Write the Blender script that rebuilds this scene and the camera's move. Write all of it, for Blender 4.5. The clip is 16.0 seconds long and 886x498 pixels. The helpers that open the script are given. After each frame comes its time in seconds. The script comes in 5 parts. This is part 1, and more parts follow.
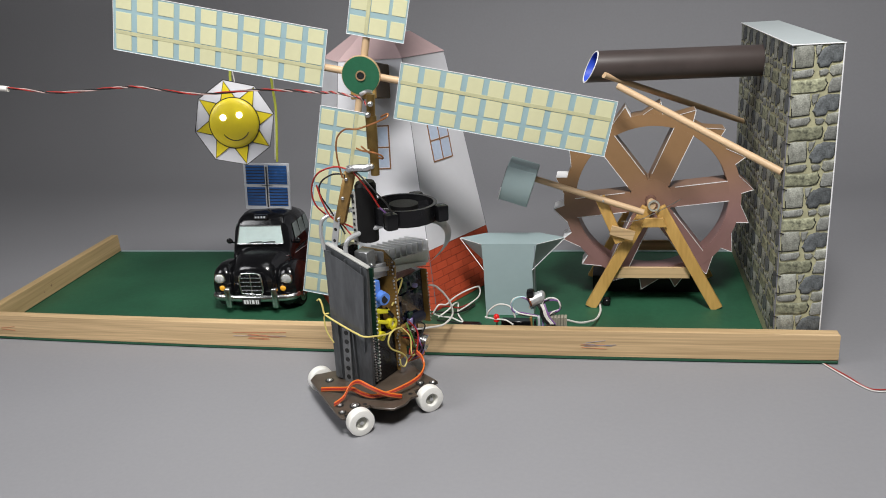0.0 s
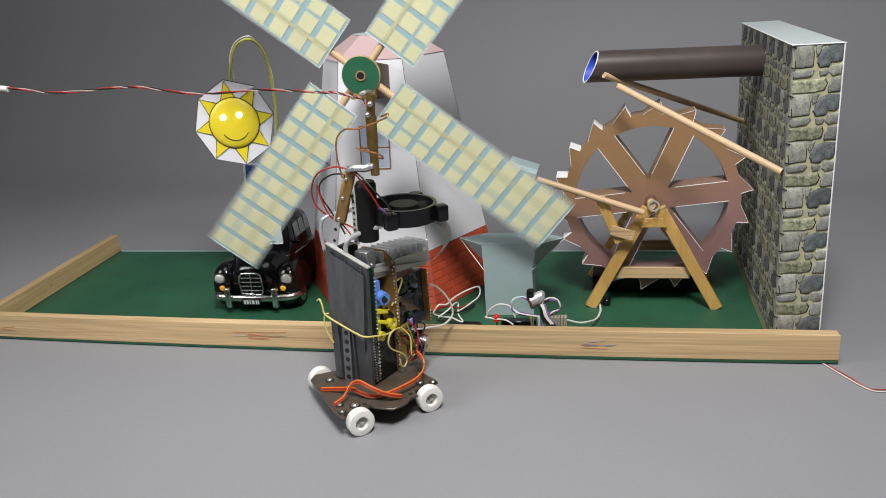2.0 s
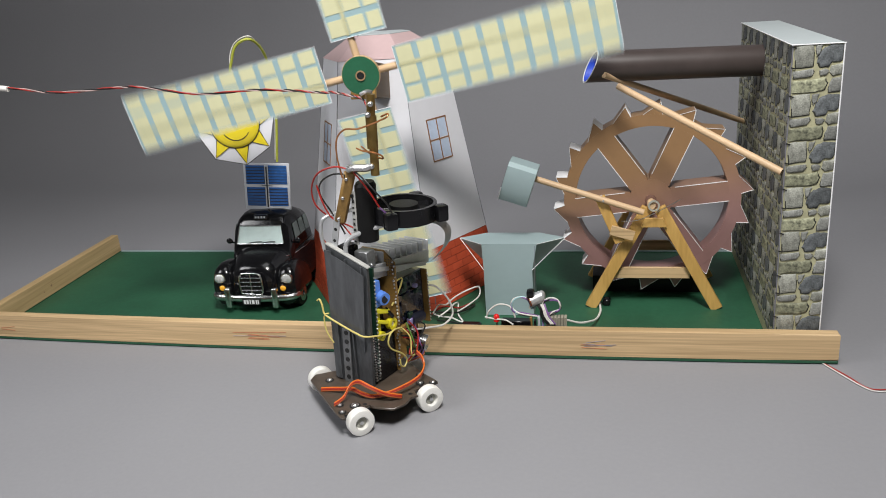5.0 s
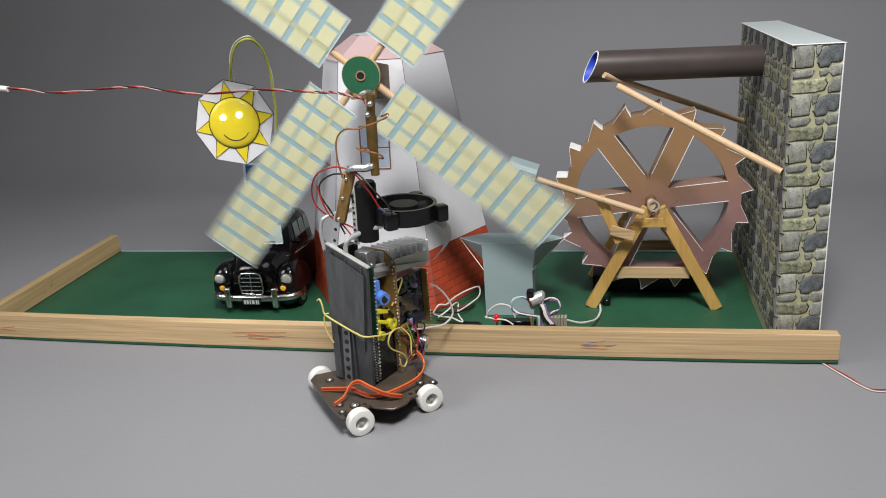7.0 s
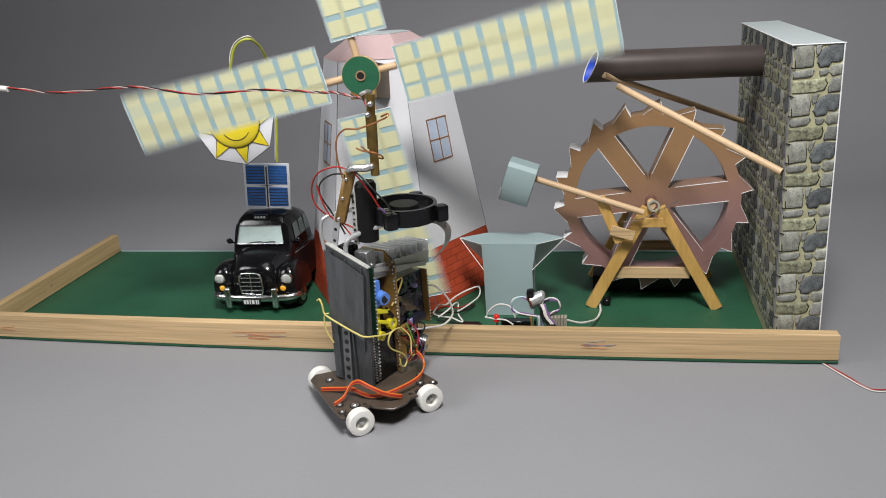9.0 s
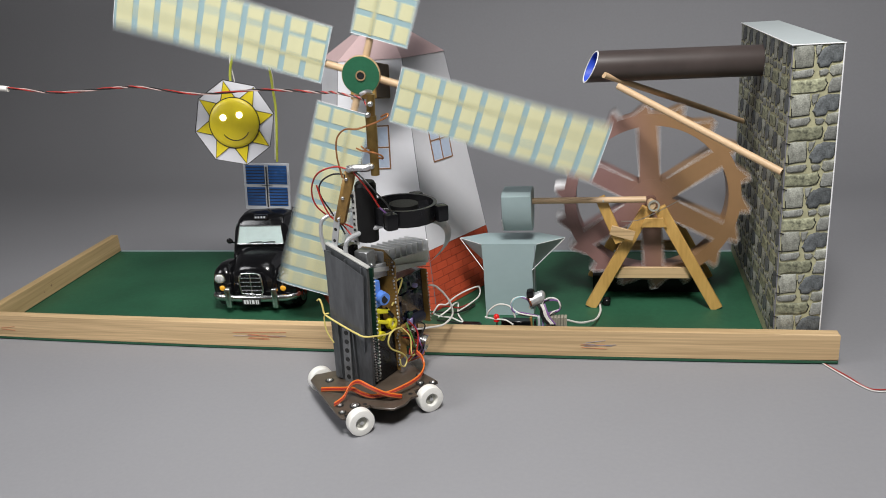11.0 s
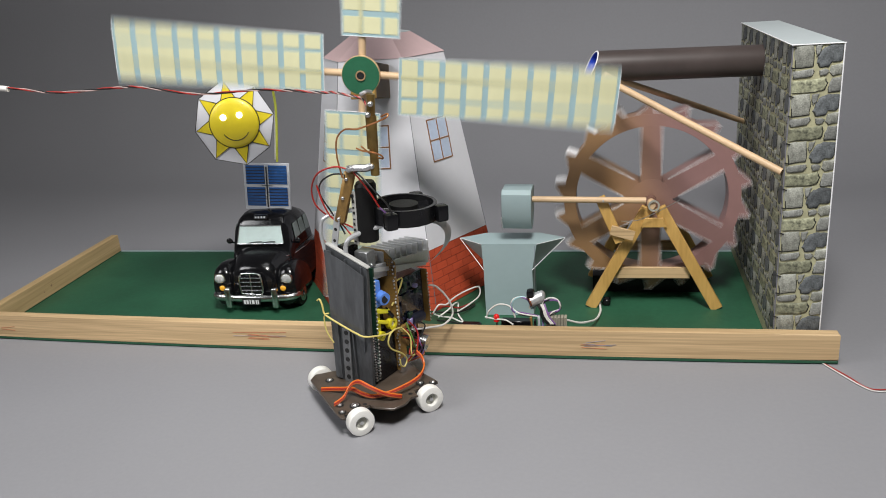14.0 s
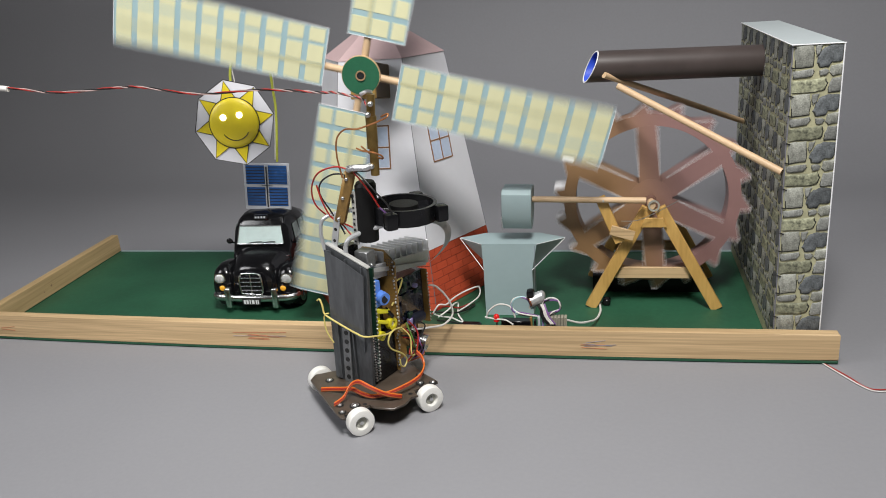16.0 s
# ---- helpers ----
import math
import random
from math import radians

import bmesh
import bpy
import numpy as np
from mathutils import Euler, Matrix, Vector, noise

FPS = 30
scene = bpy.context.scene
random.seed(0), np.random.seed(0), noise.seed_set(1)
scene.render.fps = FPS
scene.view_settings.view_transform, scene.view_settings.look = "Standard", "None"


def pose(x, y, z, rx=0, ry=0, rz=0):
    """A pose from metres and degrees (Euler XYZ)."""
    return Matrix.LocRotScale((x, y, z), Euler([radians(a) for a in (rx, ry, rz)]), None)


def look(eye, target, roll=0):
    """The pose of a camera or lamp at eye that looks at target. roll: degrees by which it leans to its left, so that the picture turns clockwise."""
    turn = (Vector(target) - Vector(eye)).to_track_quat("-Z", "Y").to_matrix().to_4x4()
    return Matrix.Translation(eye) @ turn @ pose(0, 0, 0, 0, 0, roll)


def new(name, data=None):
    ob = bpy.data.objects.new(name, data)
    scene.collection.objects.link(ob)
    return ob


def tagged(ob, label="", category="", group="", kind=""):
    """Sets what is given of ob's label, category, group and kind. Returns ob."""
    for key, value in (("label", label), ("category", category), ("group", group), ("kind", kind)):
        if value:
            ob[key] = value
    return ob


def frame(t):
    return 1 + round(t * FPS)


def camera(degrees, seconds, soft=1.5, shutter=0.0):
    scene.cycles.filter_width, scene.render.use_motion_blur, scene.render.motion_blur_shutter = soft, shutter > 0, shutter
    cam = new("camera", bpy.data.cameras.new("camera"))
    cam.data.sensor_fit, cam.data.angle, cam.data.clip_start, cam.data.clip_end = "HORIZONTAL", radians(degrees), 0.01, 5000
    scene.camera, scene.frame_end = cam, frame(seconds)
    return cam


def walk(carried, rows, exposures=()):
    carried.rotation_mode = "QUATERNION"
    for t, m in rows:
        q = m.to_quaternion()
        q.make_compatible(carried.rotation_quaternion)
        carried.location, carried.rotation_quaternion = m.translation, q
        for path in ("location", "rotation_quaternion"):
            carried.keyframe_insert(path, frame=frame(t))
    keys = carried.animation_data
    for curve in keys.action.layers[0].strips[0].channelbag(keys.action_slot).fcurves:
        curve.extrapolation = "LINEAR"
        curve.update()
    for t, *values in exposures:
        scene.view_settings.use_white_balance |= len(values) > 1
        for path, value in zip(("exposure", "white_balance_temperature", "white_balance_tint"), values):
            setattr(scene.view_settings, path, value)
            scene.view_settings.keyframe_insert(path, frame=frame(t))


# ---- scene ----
cam = camera(58.66, 16.0, soft=0.95, shutter=0.8)
EYE = (-0.1988, -0.7085, 0.3586)
AIM = (-0.4128, 0.2139, 0.0371)
walk(cam, [(0, look(EYE, AIM, -4.31)), (16, look(EYE, AIM, -4.31))])

# ---- world and lamps ----
world = bpy.data.worlds.new("world")
scene.world = world
world.use_nodes = True
world.node_tree.nodes["Background"].inputs[0].default_value = (0.9, 0.95, 1.0, 1)
world.node_tree.nodes["Background"].inputs[1].default_value = 0.02
scene.view_settings.exposure = 0.0


def lamp(name, eye, target, power, size, color, spread=180):
    data = bpy.data.lights.new(name, "AREA")
    data.shape, data.size, data.energy, data.color, data.spread = "DISK", size, power, color, radians(spread)
    ob = new(name, data)
    ob.matrix_world = look(eye, target)
    return ob


lamp("studio_lamp", (-0.155, -0.62, 1.12), (-0.58, 0.0, 0.10), 17.6, 0.30, (1.0, 0.98, 0.955))
lamp("side_lamp", (-1.30, -0.55, 0.80), (-0.42, 0.05, 0.16), 1.25, 0.5, (0.98, 0.98, 1.0), 80)
# wide overhead fill, added to lift the shade; no such lamp is known
lamp("ceiling_lamp", (-0.35, -0.45, 2.1), (-0.35, -0.1, 0), 6.6, 1.1, (0.97, 0.98, 1.0))


# ---- materials ----
def mat(name, color, rough=0.5, metal=0.0, grain=40.0, vary=0.12, bump=0.15, coat=0.0, stretch=(1, 1, 1), hue2=None, random_tint=0.0, glow=0.0, fine=6.0, spec=0.5):
    """Principled material with broad stains, fine grain and a little relief."""
    m = bpy.data.materials.new(name)
    m.use_nodes = True
    nt = m.node_tree
    n, l = nt.nodes, nt.links
    b = n["Principled BSDF"]
    tc = n.new("ShaderNodeTexCoord")
    mp = n.new("ShaderNodeMapping")
    mp.inputs["Scale"].default_value = stretch
    l.new(tc.outputs["Object"], mp.inputs["Vector"])
    big, small = n.new("ShaderNodeTexNoise"), n.new("ShaderNodeTexNoise")
    big.inputs["Scale"].default_value, big.inputs["Detail"].default_value = grain, 4
    small.inputs["Scale"].default_value, small.inputs["Detail"].default_value = grain * fine, 6
    for t in (big, small):
        l.new(mp.outputs[0], t.inputs["Vector"])
    mix = n.new("ShaderNodeMath")
    mix.operation = "MULTIPLY_ADD"
    mix.inputs[1].default_value = 0.6
    l.new(big.outputs["Fac"], mix.inputs[0])
    half = n.new("ShaderNodeMath")
    half.operation = "MULTIPLY"
    half.inputs[1].default_value = 0.4
    l.new(small.outputs["Fac"], half.inputs[0])
    l.new(half.outputs[0], mix.inputs[2])
    ramp = n.new("ShaderNodeValToRGB")
    c2 = hue2 or color
    ramp.color_ramp.elements[0].position, ramp.color_ramp.elements[1].position = 0.3, 0.7
    ramp.color_ramp.elements[0].color = (*[c * (1 - vary) for c in color], 1)
    ramp.color_ramp.elements[1].color = (*[min(1, c * (1 + vary)) for c in c2], 1)
    l.new(mix.outputs[0], ramp.inputs[0])
    out = ramp.outputs[0]
    if random_tint:
        oi = n.new("ShaderNodeObjectInfo")
        hs = n.new("ShaderNodeHueSaturation")
        mr = n.new("ShaderNodeMapRange")
        mr.inputs["To Min"].default_value, mr.inputs["To Max"].default_value = 1 - random_tint, 1 + random_tint
        l.new(oi.outputs["Random"], mr.inputs["Value"])
        l.new(mr.outputs[0], hs.inputs["Value"])
        l.new(out, hs.inputs["Color"])
        out = hs.outputs[0]
    l.new(out, b.inputs["Base Color"])
    rr = n.new("ShaderNodeMapRange")
    rr.inputs["To Min"].default_value, rr.inputs["To Max"].default_value = max(0.03, rough - 0.08), min(1, rough + 0.08)
    l.new(big.outputs["Fac"], rr.inputs["Value"])
    l.new(rr.outputs[0], b.inputs["Roughness"])
    b.inputs["Metallic"].default_value = metal
    b.inputs["Coat Weight"].default_value = coat
    b.inputs["Specular IOR Level"].default_value = spec
    if bump:
        bp = n.new("ShaderNodeBump")
        bp.inputs["Strength"].default_value, bp.inputs["Distance"].default_value = bump, 0.0006
        l.new(small.outputs["Fac"], bp.inputs["Height"])
        l.new(bp.outputs[0], b.inputs["Normal"])
    if glow:
        l.new(out, b.inputs["Emission Color"])
        b.inputs["Emission Strength"].default_value = glow
    return m


M = dict(
    table=mat("grey_paper", (0.262, 0.262, 0.278), 0.66, grain=4, vary=0.05, bump=0.06, fine=60),
    backdrop=mat("grey_backdrop", (0.21, 0.21, 0.22), 0.8, grain=3, vary=0.07, bump=0.05, fine=40),
    plaster=mat("room_plaster", (0.38, 0.38, 0.37), 0.85, grain=2, vary=0.05, bump=0.1),
    green=mat("green_paint", (0.019, 0.092, 0.046), 0.55, grain=14, vary=0.22, bump=0.2, fine=12),
    green_disc=mat("green_disc_paint", (0.02, 0.12, 0.06), 0.45, grain=60, vary=0.15, bump=0.1),
    pine=mat("pine_wood", (0.47, 0.315, 0.155), 0.55, grain=34, vary=0.26, bump=0.3, stretch=(0.07, 1, 4.0), hue2=(0.60, 0.43, 0.24), fine=4),
    pine_y=mat("pine_wood_rail", (0.46, 0.31, 0.14), 0.55, grain=30, vary=0.16, bump=0.2, stretch=(1, 0.07, 4.0), hue2=(0.56, 0.40, 0.21), fine=4),
    stick=mat("yellow_pine_stick", (0.50, 0.29, 0.075), 0.5, grain=60, vary=0.16, bump=0.2, stretch=(1, 1, 0.15), hue2=(0.58, 0.36, 0.11)),
    dowel=mat("beech_dowel", (0.60, 0.42, 0.25), 0.5, grain=70, vary=0.1, bump=0.15, stretch=(0.2, 1, 1)),
    dark_wood=mat("dark_stained_wood", (0.13, 0.085, 0.045), 0.6, grain=50, vary=0.25, bump=0.2),
    dowel_dark=mat("brown_dowel", (0.30, 0.19, 0.10), 0.55, grain=70, vary=0.15, bump=0.15, stretch=(0.2, 1, 1)),
    white=mat("white_card", (0.70, 0.70, 0.735), 0.55, grain=18, vary=0.03, bump=0.06),
    cut=mat("white_cut_edge", (0.85, 0.85, 0.86), 0.7, grain=90, vary=0.05, bump=0.1),
    pink=mat("pink_roof_card", (0.50, 0.36, 0.36), 0.6, grain=22, vary=0.05, bump=0.06),
    brick=mat("red_brick_print", (0.50, 0.075, 0.030), 0.55, grain=60, vary=0.16, bump=0.15, random_tint=0.12),
    mortar=mat("dark_brick_joint", (0.16, 0.03, 0.018), 0.7, grain=60, vary=0.1, bump=0.1),
    frame=mat("brown_frame_print", (0.24, 0.115, 0.055), 0.6, grain=80, vary=0.1, bump=0),
    pane=mat("pale_blue_pane", (0.50, 0.58, 0.72), 0.4, grain=40, vary=0.12, bump=0),
    seam=mat("grey_seam", (0.18, 0.18, 0.2), 0.7, grain=90, vary=0.1, bump=0),
    blade=mat("blue_sail_card", (0.31, 0.45, 0.48), 0.55, grain=24, vary=0.06, bump=0.05),
    cream=mat("cream_sail_patch", (0.65, 0.64, 0.40), 0.55, grain=30, vary=0.05, bump=0.04, random_tint=0.03),
    crease=mat("olive_crease_shade", (0.53, 0.52, 0.31), 0.55, grain=60, vary=0.12, bump=0.04),
    card=mat("copper_brown_card", (0.325, 0.20, 0.122), 0.38, grain=16, vary=0.16, bump=0.06, hue2=(0.38, 0.24, 0.16)),
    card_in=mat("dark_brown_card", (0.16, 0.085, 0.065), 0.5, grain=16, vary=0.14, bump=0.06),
    anvil=mat("blue_grey_card", (0.31, 0.40, 0.41), 0.5, grain=20, vary=0.04, bump=0.05),
    pipe=mat("dark_brown_pipe_card", (0.058, 0.045, 0.042), 0.38, grain=14, vary=0.18, bump=0.05),
    blue=mat("blue_lining", (0.03, 0.08, 0.55), 0.5, grain=80, vary=0.25, bump=0.1),
    joint=mat("pale_stone_joint", (0.40, 0.385, 0.24), 0.75, grain=90, vary=0.22, bump=0.3),
    stone=mat("pale_grey_stone", (0.17, 0.175, 0.15), 0.75, grain=150, vary=0.5, bump=0.9, random_tint=0.22, hue2=(0.30, 0.305, 0.265)),
    stone_d=mat("dark_blue_grey_stone", (0.026, 0.031, 0.034), 0.7, grain=110, vary=0.6, bump=0.9, random_tint=0.25, hue2=(0.11, 0.12, 0.125)),
    stone_g=mat("speckled_olive_stone", (0.072, 0.078, 0.055), 0.75, grain=170, vary=0.7, bump=1.0, random_tint=0.25, hue2=(0.28, 0.285, 0.19), fine=3),
    # dark print that draws shade along the stones' edges
    stone_shade_edge=mat("dark_printed_shade", (0.035, 0.036, 0.028), 0.75, grain=200, vary=0.5, bump=0.3),
    stone_m=mat("mid_grey_stone", (0.12, 0.125, 0.115), 0.75, grain=120, vary=0.55, bump=0.8, random_tint=0.25, hue2=(0.24, 0.245, 0.225)),
    wall_top=mat("pale_grey_card", (0.46, 0.51, 0.52), 0.6, grain=20, vary=0.04, bump=0.06),
    black=mat("black_car_paint", (0.006, 0.006, 0.007), 0.18, grain=30, vary=0.3, bump=0.05, coat=0.25, spec=0.4),
    chrome=mat("worn_chrome", (0.62, 0.62, 0.62), 0.24, metal=1.0, grain=200, vary=0.2, bump=0.15),
    glass=mat("pale_windscreen", (0.52, 0.63, 0.61), 0.12, grain=30, vary=0.1, bump=0, coat=0.5),
    glass_d=mat("grey_side_glass", (0.16, 0.19, 0.18), 0.12, grain=30, vary=0.1, bump=0, coat=0.5),
    rubber=mat("black_rubber", (0.006, 0.006, 0.006), 0.5, grain=120, vary=0.3, bump=0.3, spec=0.25),
    plastic=mat("black_plastic", (0.006, 0.006, 0.007), 0.24, grain=120, vary=0.3, bump=0.12, spec=0.35),
    lampglass=mat("headlamp_glass", (0.72, 0.72, 0.70), 0.16, metal=0.35, grain=260, vary=0.45, bump=0.5, coat=0.6),
    amber=mat("amber_lens", (0.75, 0.36, 0.03), 0.25, grain=150, vary=0.2, bump=0, coat=0.4, glow=0.3),
    plate=mat("white_plate", (0.75, 0.75, 0.75), 0.4, grain=90, vary=0.05, bump=0),
    yellow=mat("yellow_card", (0.78, 0.62, 0.025), 0.38, grain=26, vary=0.06, bump=0.03, coat=0.2),
    ink=mat("black_ink", (0.012, 0.012, 0.012), 0.5, grain=90, vary=0.1, bump=0),
    led=mat("white_led", (0.9, 0.9, 0.85), 0.2, grain=90, vary=0.02, bump=0, glow=3.0),
    cell=mat("blue_solar_cell", (0.025, 0.10, 0.30), 0.25, grain=60, vary=0.25, bump=0, coat=0.4),
    panel=mat("grey_panel_plastic", (0.52, 0.54, 0.57), 0.45, grain=60, vary=0.05, bump=0.05),
    grey=mat("grey_sheet_metal", (0.066, 0.07, 0.075), 0.36, metal=0.25, grain=60, vary=0.55, bump=0.25, stretch=(1, 1, 0.25)),
    steel=mat("bright_steel", (0.55, 0.55, 0.54), 0.3, metal=0.9, grain=90, vary=0.15, bump=0.1),
    alu=mat("aluminium", (0.56, 0.57, 0.58), 0.36, metal=0.55, grain=90, vary=0.12, bump=0.1),
    alu_d=mat("dull_strip_metal", (0.20, 0.205, 0.21), 0.36, metal=0.6, grain=90, vary=0.3, bump=0.15),
    film=mat("scuffed_grey_film", (0.062, 0.065, 0.07), 0.3, grain=45, vary=0.6, bump=0.1, stretch=(1, 1, 0.2), coat=0.5),
    brown=mat("brown_pertinax", (0.070, 0.053, 0.040), 0.32, grain=40, vary=0.25, bump=0.15),
    pcb=mat("tan_circuit_board", (0.26, 0.15, 0.04), 0.42, grain=90, vary=0.25, bump=0.1),
    pcb_g=mat("dark_green_board", (0.010, 0.035, 0.022), 0.35, grain=90, vary=0.3, bump=0.1),
    brass=mat("brass_rod", (0.26, 0.17, 0.055), 0.32, metal=0.75, grain=60, vary=0.25, bump=0.1),
    copper=mat("copper_wire", (0.55, 0.24, 0.10), 0.32, metal=0.8, grain=90, vary=0.15, bump=0),
    solder=mat("solder_blob", (0.6, 0.6, 0.6), 0.28, metal=0.9, grain=200, vary=0.2, bump=0.1),
    blue_p=mat("blue_plastic_jack", (0.10, 0.24, 0.68), 0.35, grain=90, vary=0.1, bump=0),
    yellow_p=mat("yellow_plastic_jack", (0.62, 0.55, 0.02), 0.4, grain=90, vary=0.1, bump=0),
    wheel=mat("white_wheel_plastic", (0.80, 0.79, 0.75), 0.45, grain=70, vary=0.06, bump=0.08),
    wheel_hub=mat("grey_wheel_hub", (0.36, 0.36, 0.31), 0.45, grain=150, vary=0.2, bump=0.2),
    aged=mat("aged_pale_plastic", (0.40, 0.40, 0.38), 0.5, grain=120, vary=0.2, bump=0.2),
    navy=mat("dark_navy_module", (0.008, 0.010, 0.022), 0.5, grain=140, vary=0.5, bump=0.3),
    navy_g=mat("glossy_dark_module", (0.006, 0.008, 0.020), 0.12, grain=60, vary=0.6, bump=0.2, coat=0.6),
    w_pale=mat("pale_pink_wire", (0.42, 0.30, 0.28), 0.45, grain=90, vary=0.15, bump=0),
    w_red=mat("red_wire", (0.36, 0.022, 0.016), 0.4, grain=90, vary=0.1, bump=0),
    w_black=mat("black_wire", (0.012, 0.012, 0.012), 0.4, grain=90, vary=0.1, bump=0),
    w_white=mat("white_wire", (0.72, 0.70, 0.66), 0.45, grain=90, vary=0.05, bump=0),
    w_orange=mat("orange_wire", (0.70, 0.16, 0.02), 0.4, grain=90, vary=0.1, bump=0),
    w_brown=mat("brown_wire", (0.30, 0.07, 0.02), 0.4, grain=90, vary=0.1, bump=0),
    w_yellow=mat("yellow_wire", (0.62, 0.52, 0.16), 0.45, grain=90, vary=0.1, bump=0),
    w_lime=mat("yellow_green_wire", (0.42, 0.45, 0.06), 0.45, grain=90, vary=0.2, bump=0),
    w_green=mat("green_wire", (0.12, 0.26, 0.05), 0.45, grain=90, vary=0.2, bump=0),
    w_purple=mat("purple_wire", (0.20, 0.10, 0.28), 0.45, grain=90, vary=0.1, bump=0),
    w_teal=mat("pale_teal_wire", (0.35, 0.55, 0.58), 0.45, grain=90, vary=0.1, bump=0),
    red_led=mat("red_led_lens", (0.6, 0.015, 0.015), 0.2, grain=90, vary=0.05, bump=0, glow=0.25),
    plug=mat("dull_ribbon_plug", (0.30, 0.28, 0.22), 0.6, grain=90, vary=0.15, bump=0.1),
    crayon_r=mat("faint_red_crayon", (0.50, 0.20, 0.10), 0.7, grain=300, vary=0.3, bump=0.1),
    crayon_b=mat("faint_blue_crayon", (0.34, 0.32, 0.36), 0.7, grain=300, vary=0.3, bump=0.1),
    purple=mat("lilac_film", (0.30, 0.27, 0.50), 0.3, grain=90, vary=0.15, bump=0),
)


# ---- shape helpers ----
def finish(bm, smooth=None):
    bmesh.ops.recalc_face_normals(bm, faces=bm.faces[:])
    if smooth:
        for f in bm.faces:
            f.smooth = True
        for e in bm.edges:
            e.smooth = len(e.link_faces) == 2 and e.calc_face_angle(0) < radians(smooth)
    return bm


def part(name, bm, material, parent=None, label="", m=None, smooth=38):
    """One mesh object from a bmesh, under a thing or a part."""
    if isinstance(bm, bmesh.types.BMesh):
        finish(bm, smooth)
        data = bpy.data.meshes.new(name)
        bm.to_mesh(data)
        bm.free()
        for one in (material if isinstance(material, (list, tuple)) else [material]):
            data.materials.append(one)
    else:
        data = bm
    ob = new(name, data)
    if parent is not None:
        ob.parent = parent
    if m is not None:
        ob.matrix_basis = m
    if label:
        tagged(ob, label)
    return ob


def thing(name, label, category, m=None, group="", kind=""):
    ob = tagged(new(name), label, category, group, kind)
    if m is not None:
        ob.matrix_basis = m
    return ob


def box(bm, lo, hi, bevel=0.0, m=None, seg=1):
    c = [(a + b) / 2 for a, b in zip(lo, hi)]
    s = [b - a for a, b in zip(lo, hi)]
    mm = Matrix.Translation(c) @ Matrix.Diagonal((*s, 1))
    made = bmesh.ops.create_cube(bm, size=1.0, matrix=(m @ mm) if m is not None else mm)
    if bevel:
        es = {e for v in made["verts"] for e in v.link_edges}
        bmesh.ops.bevel(bm, geom=list(es), offset=bevel, segments=seg, affect="EDGES", profile=0.6)
    return bm


def nb():
    return bmesh.new()


def rod(bm, a, b, r, r2=None, n=12):
    a, b = Vector(a), Vector(b)
    d = b - a
    m = Matrix.Translation((a + b) / 2) @ d.to_track_quat("Z", "Y").to_matrix().to_4x4()
    bmesh.ops.create_cone(bm, cap_ends=True, segments=n, radius1=r, radius2=r if r2 is None else r2, depth=d.length, matrix=m)
    return bm


def ball(bm, c, r, n=10, squash=(1, 1, 1)):
    m = Matrix.Translation(c) @ Matrix.Diagonal((*squash, 1))
    bmesh.ops.create_uvsphere(bm, u_segments=n, v_segments=max(5, n // 2 + 1), radius=r, matrix=m)
    return bm


def bar(bm, a, b, w, t, side=(0, 1, 0), bevel=0.0):
    """A flat stick from a to b: w wide in its face, t thick along side."""
    a, b, s = Vector(a), Vector(b), Vector(side).normalized()
    z = (b - a).normalized()
    x = s.cross(z).normalized()
    y = z.cross(x)
    m = Matrix((x, y, z)).transposed().to_4x4()
    m.translation = (a + b) / 2
    ln = (b - a).length
    return box(bm, (-w / 2, -t / 2, -ln / 2), (w / 2, t / 2, ln / 2), bevel, m)


def prism(bm, pts, lo, hi, axis="z", bevel=0.0):
    """A closed outline in a plane, given thickness from lo to hi along axis."""
    def put(p, h):
        return {"z": (p[0], p[1], h), "y": (p[0], h, p[1]), "x": (h, p[0], p[1])}[axis]
    va = [bm.verts.new(put(p, lo)) for p in pts]
    vb = [bm.verts.new(put(p, hi)) for p in pts]
    k = len(pts)
    new_faces = [bm.faces.new(va[::-1]), bm.faces.new(vb)]
    for i in range(k):
        new_faces.append(bm.faces.new((va[i], va[(i + 1) % k], vb[(i + 1) % k], vb[i])))
    if bevel:
        bmesh.ops.bevel(bm, geom=[e for e in new_faces[1].edges] + [e for e in new_faces[0].edges], offset=bevel, segments=1, affect="EDGES")
    return bm


def smooth_line(pts, step=6):
    pts = [Vector(p) for p in pts]
    out = []
    for i in range(len(pts) - 1):
        p0, p1, p2, p3 = pts[max(i - 1, 0)], pts[i], pts[i + 1], pts[min(i + 2, len(pts) - 1)]
        for k in range(step):
            t = k / step
            out.append(0.5 * (2 * p1 + (p2 - p0) * t + (2 * p0 - 5 * p1 + 4 * p2 - p3) * t * t + (3 * p1 - p0 - 3 * p2 + p3) * t ** 3))
    out.append(pts[-1])
    return out


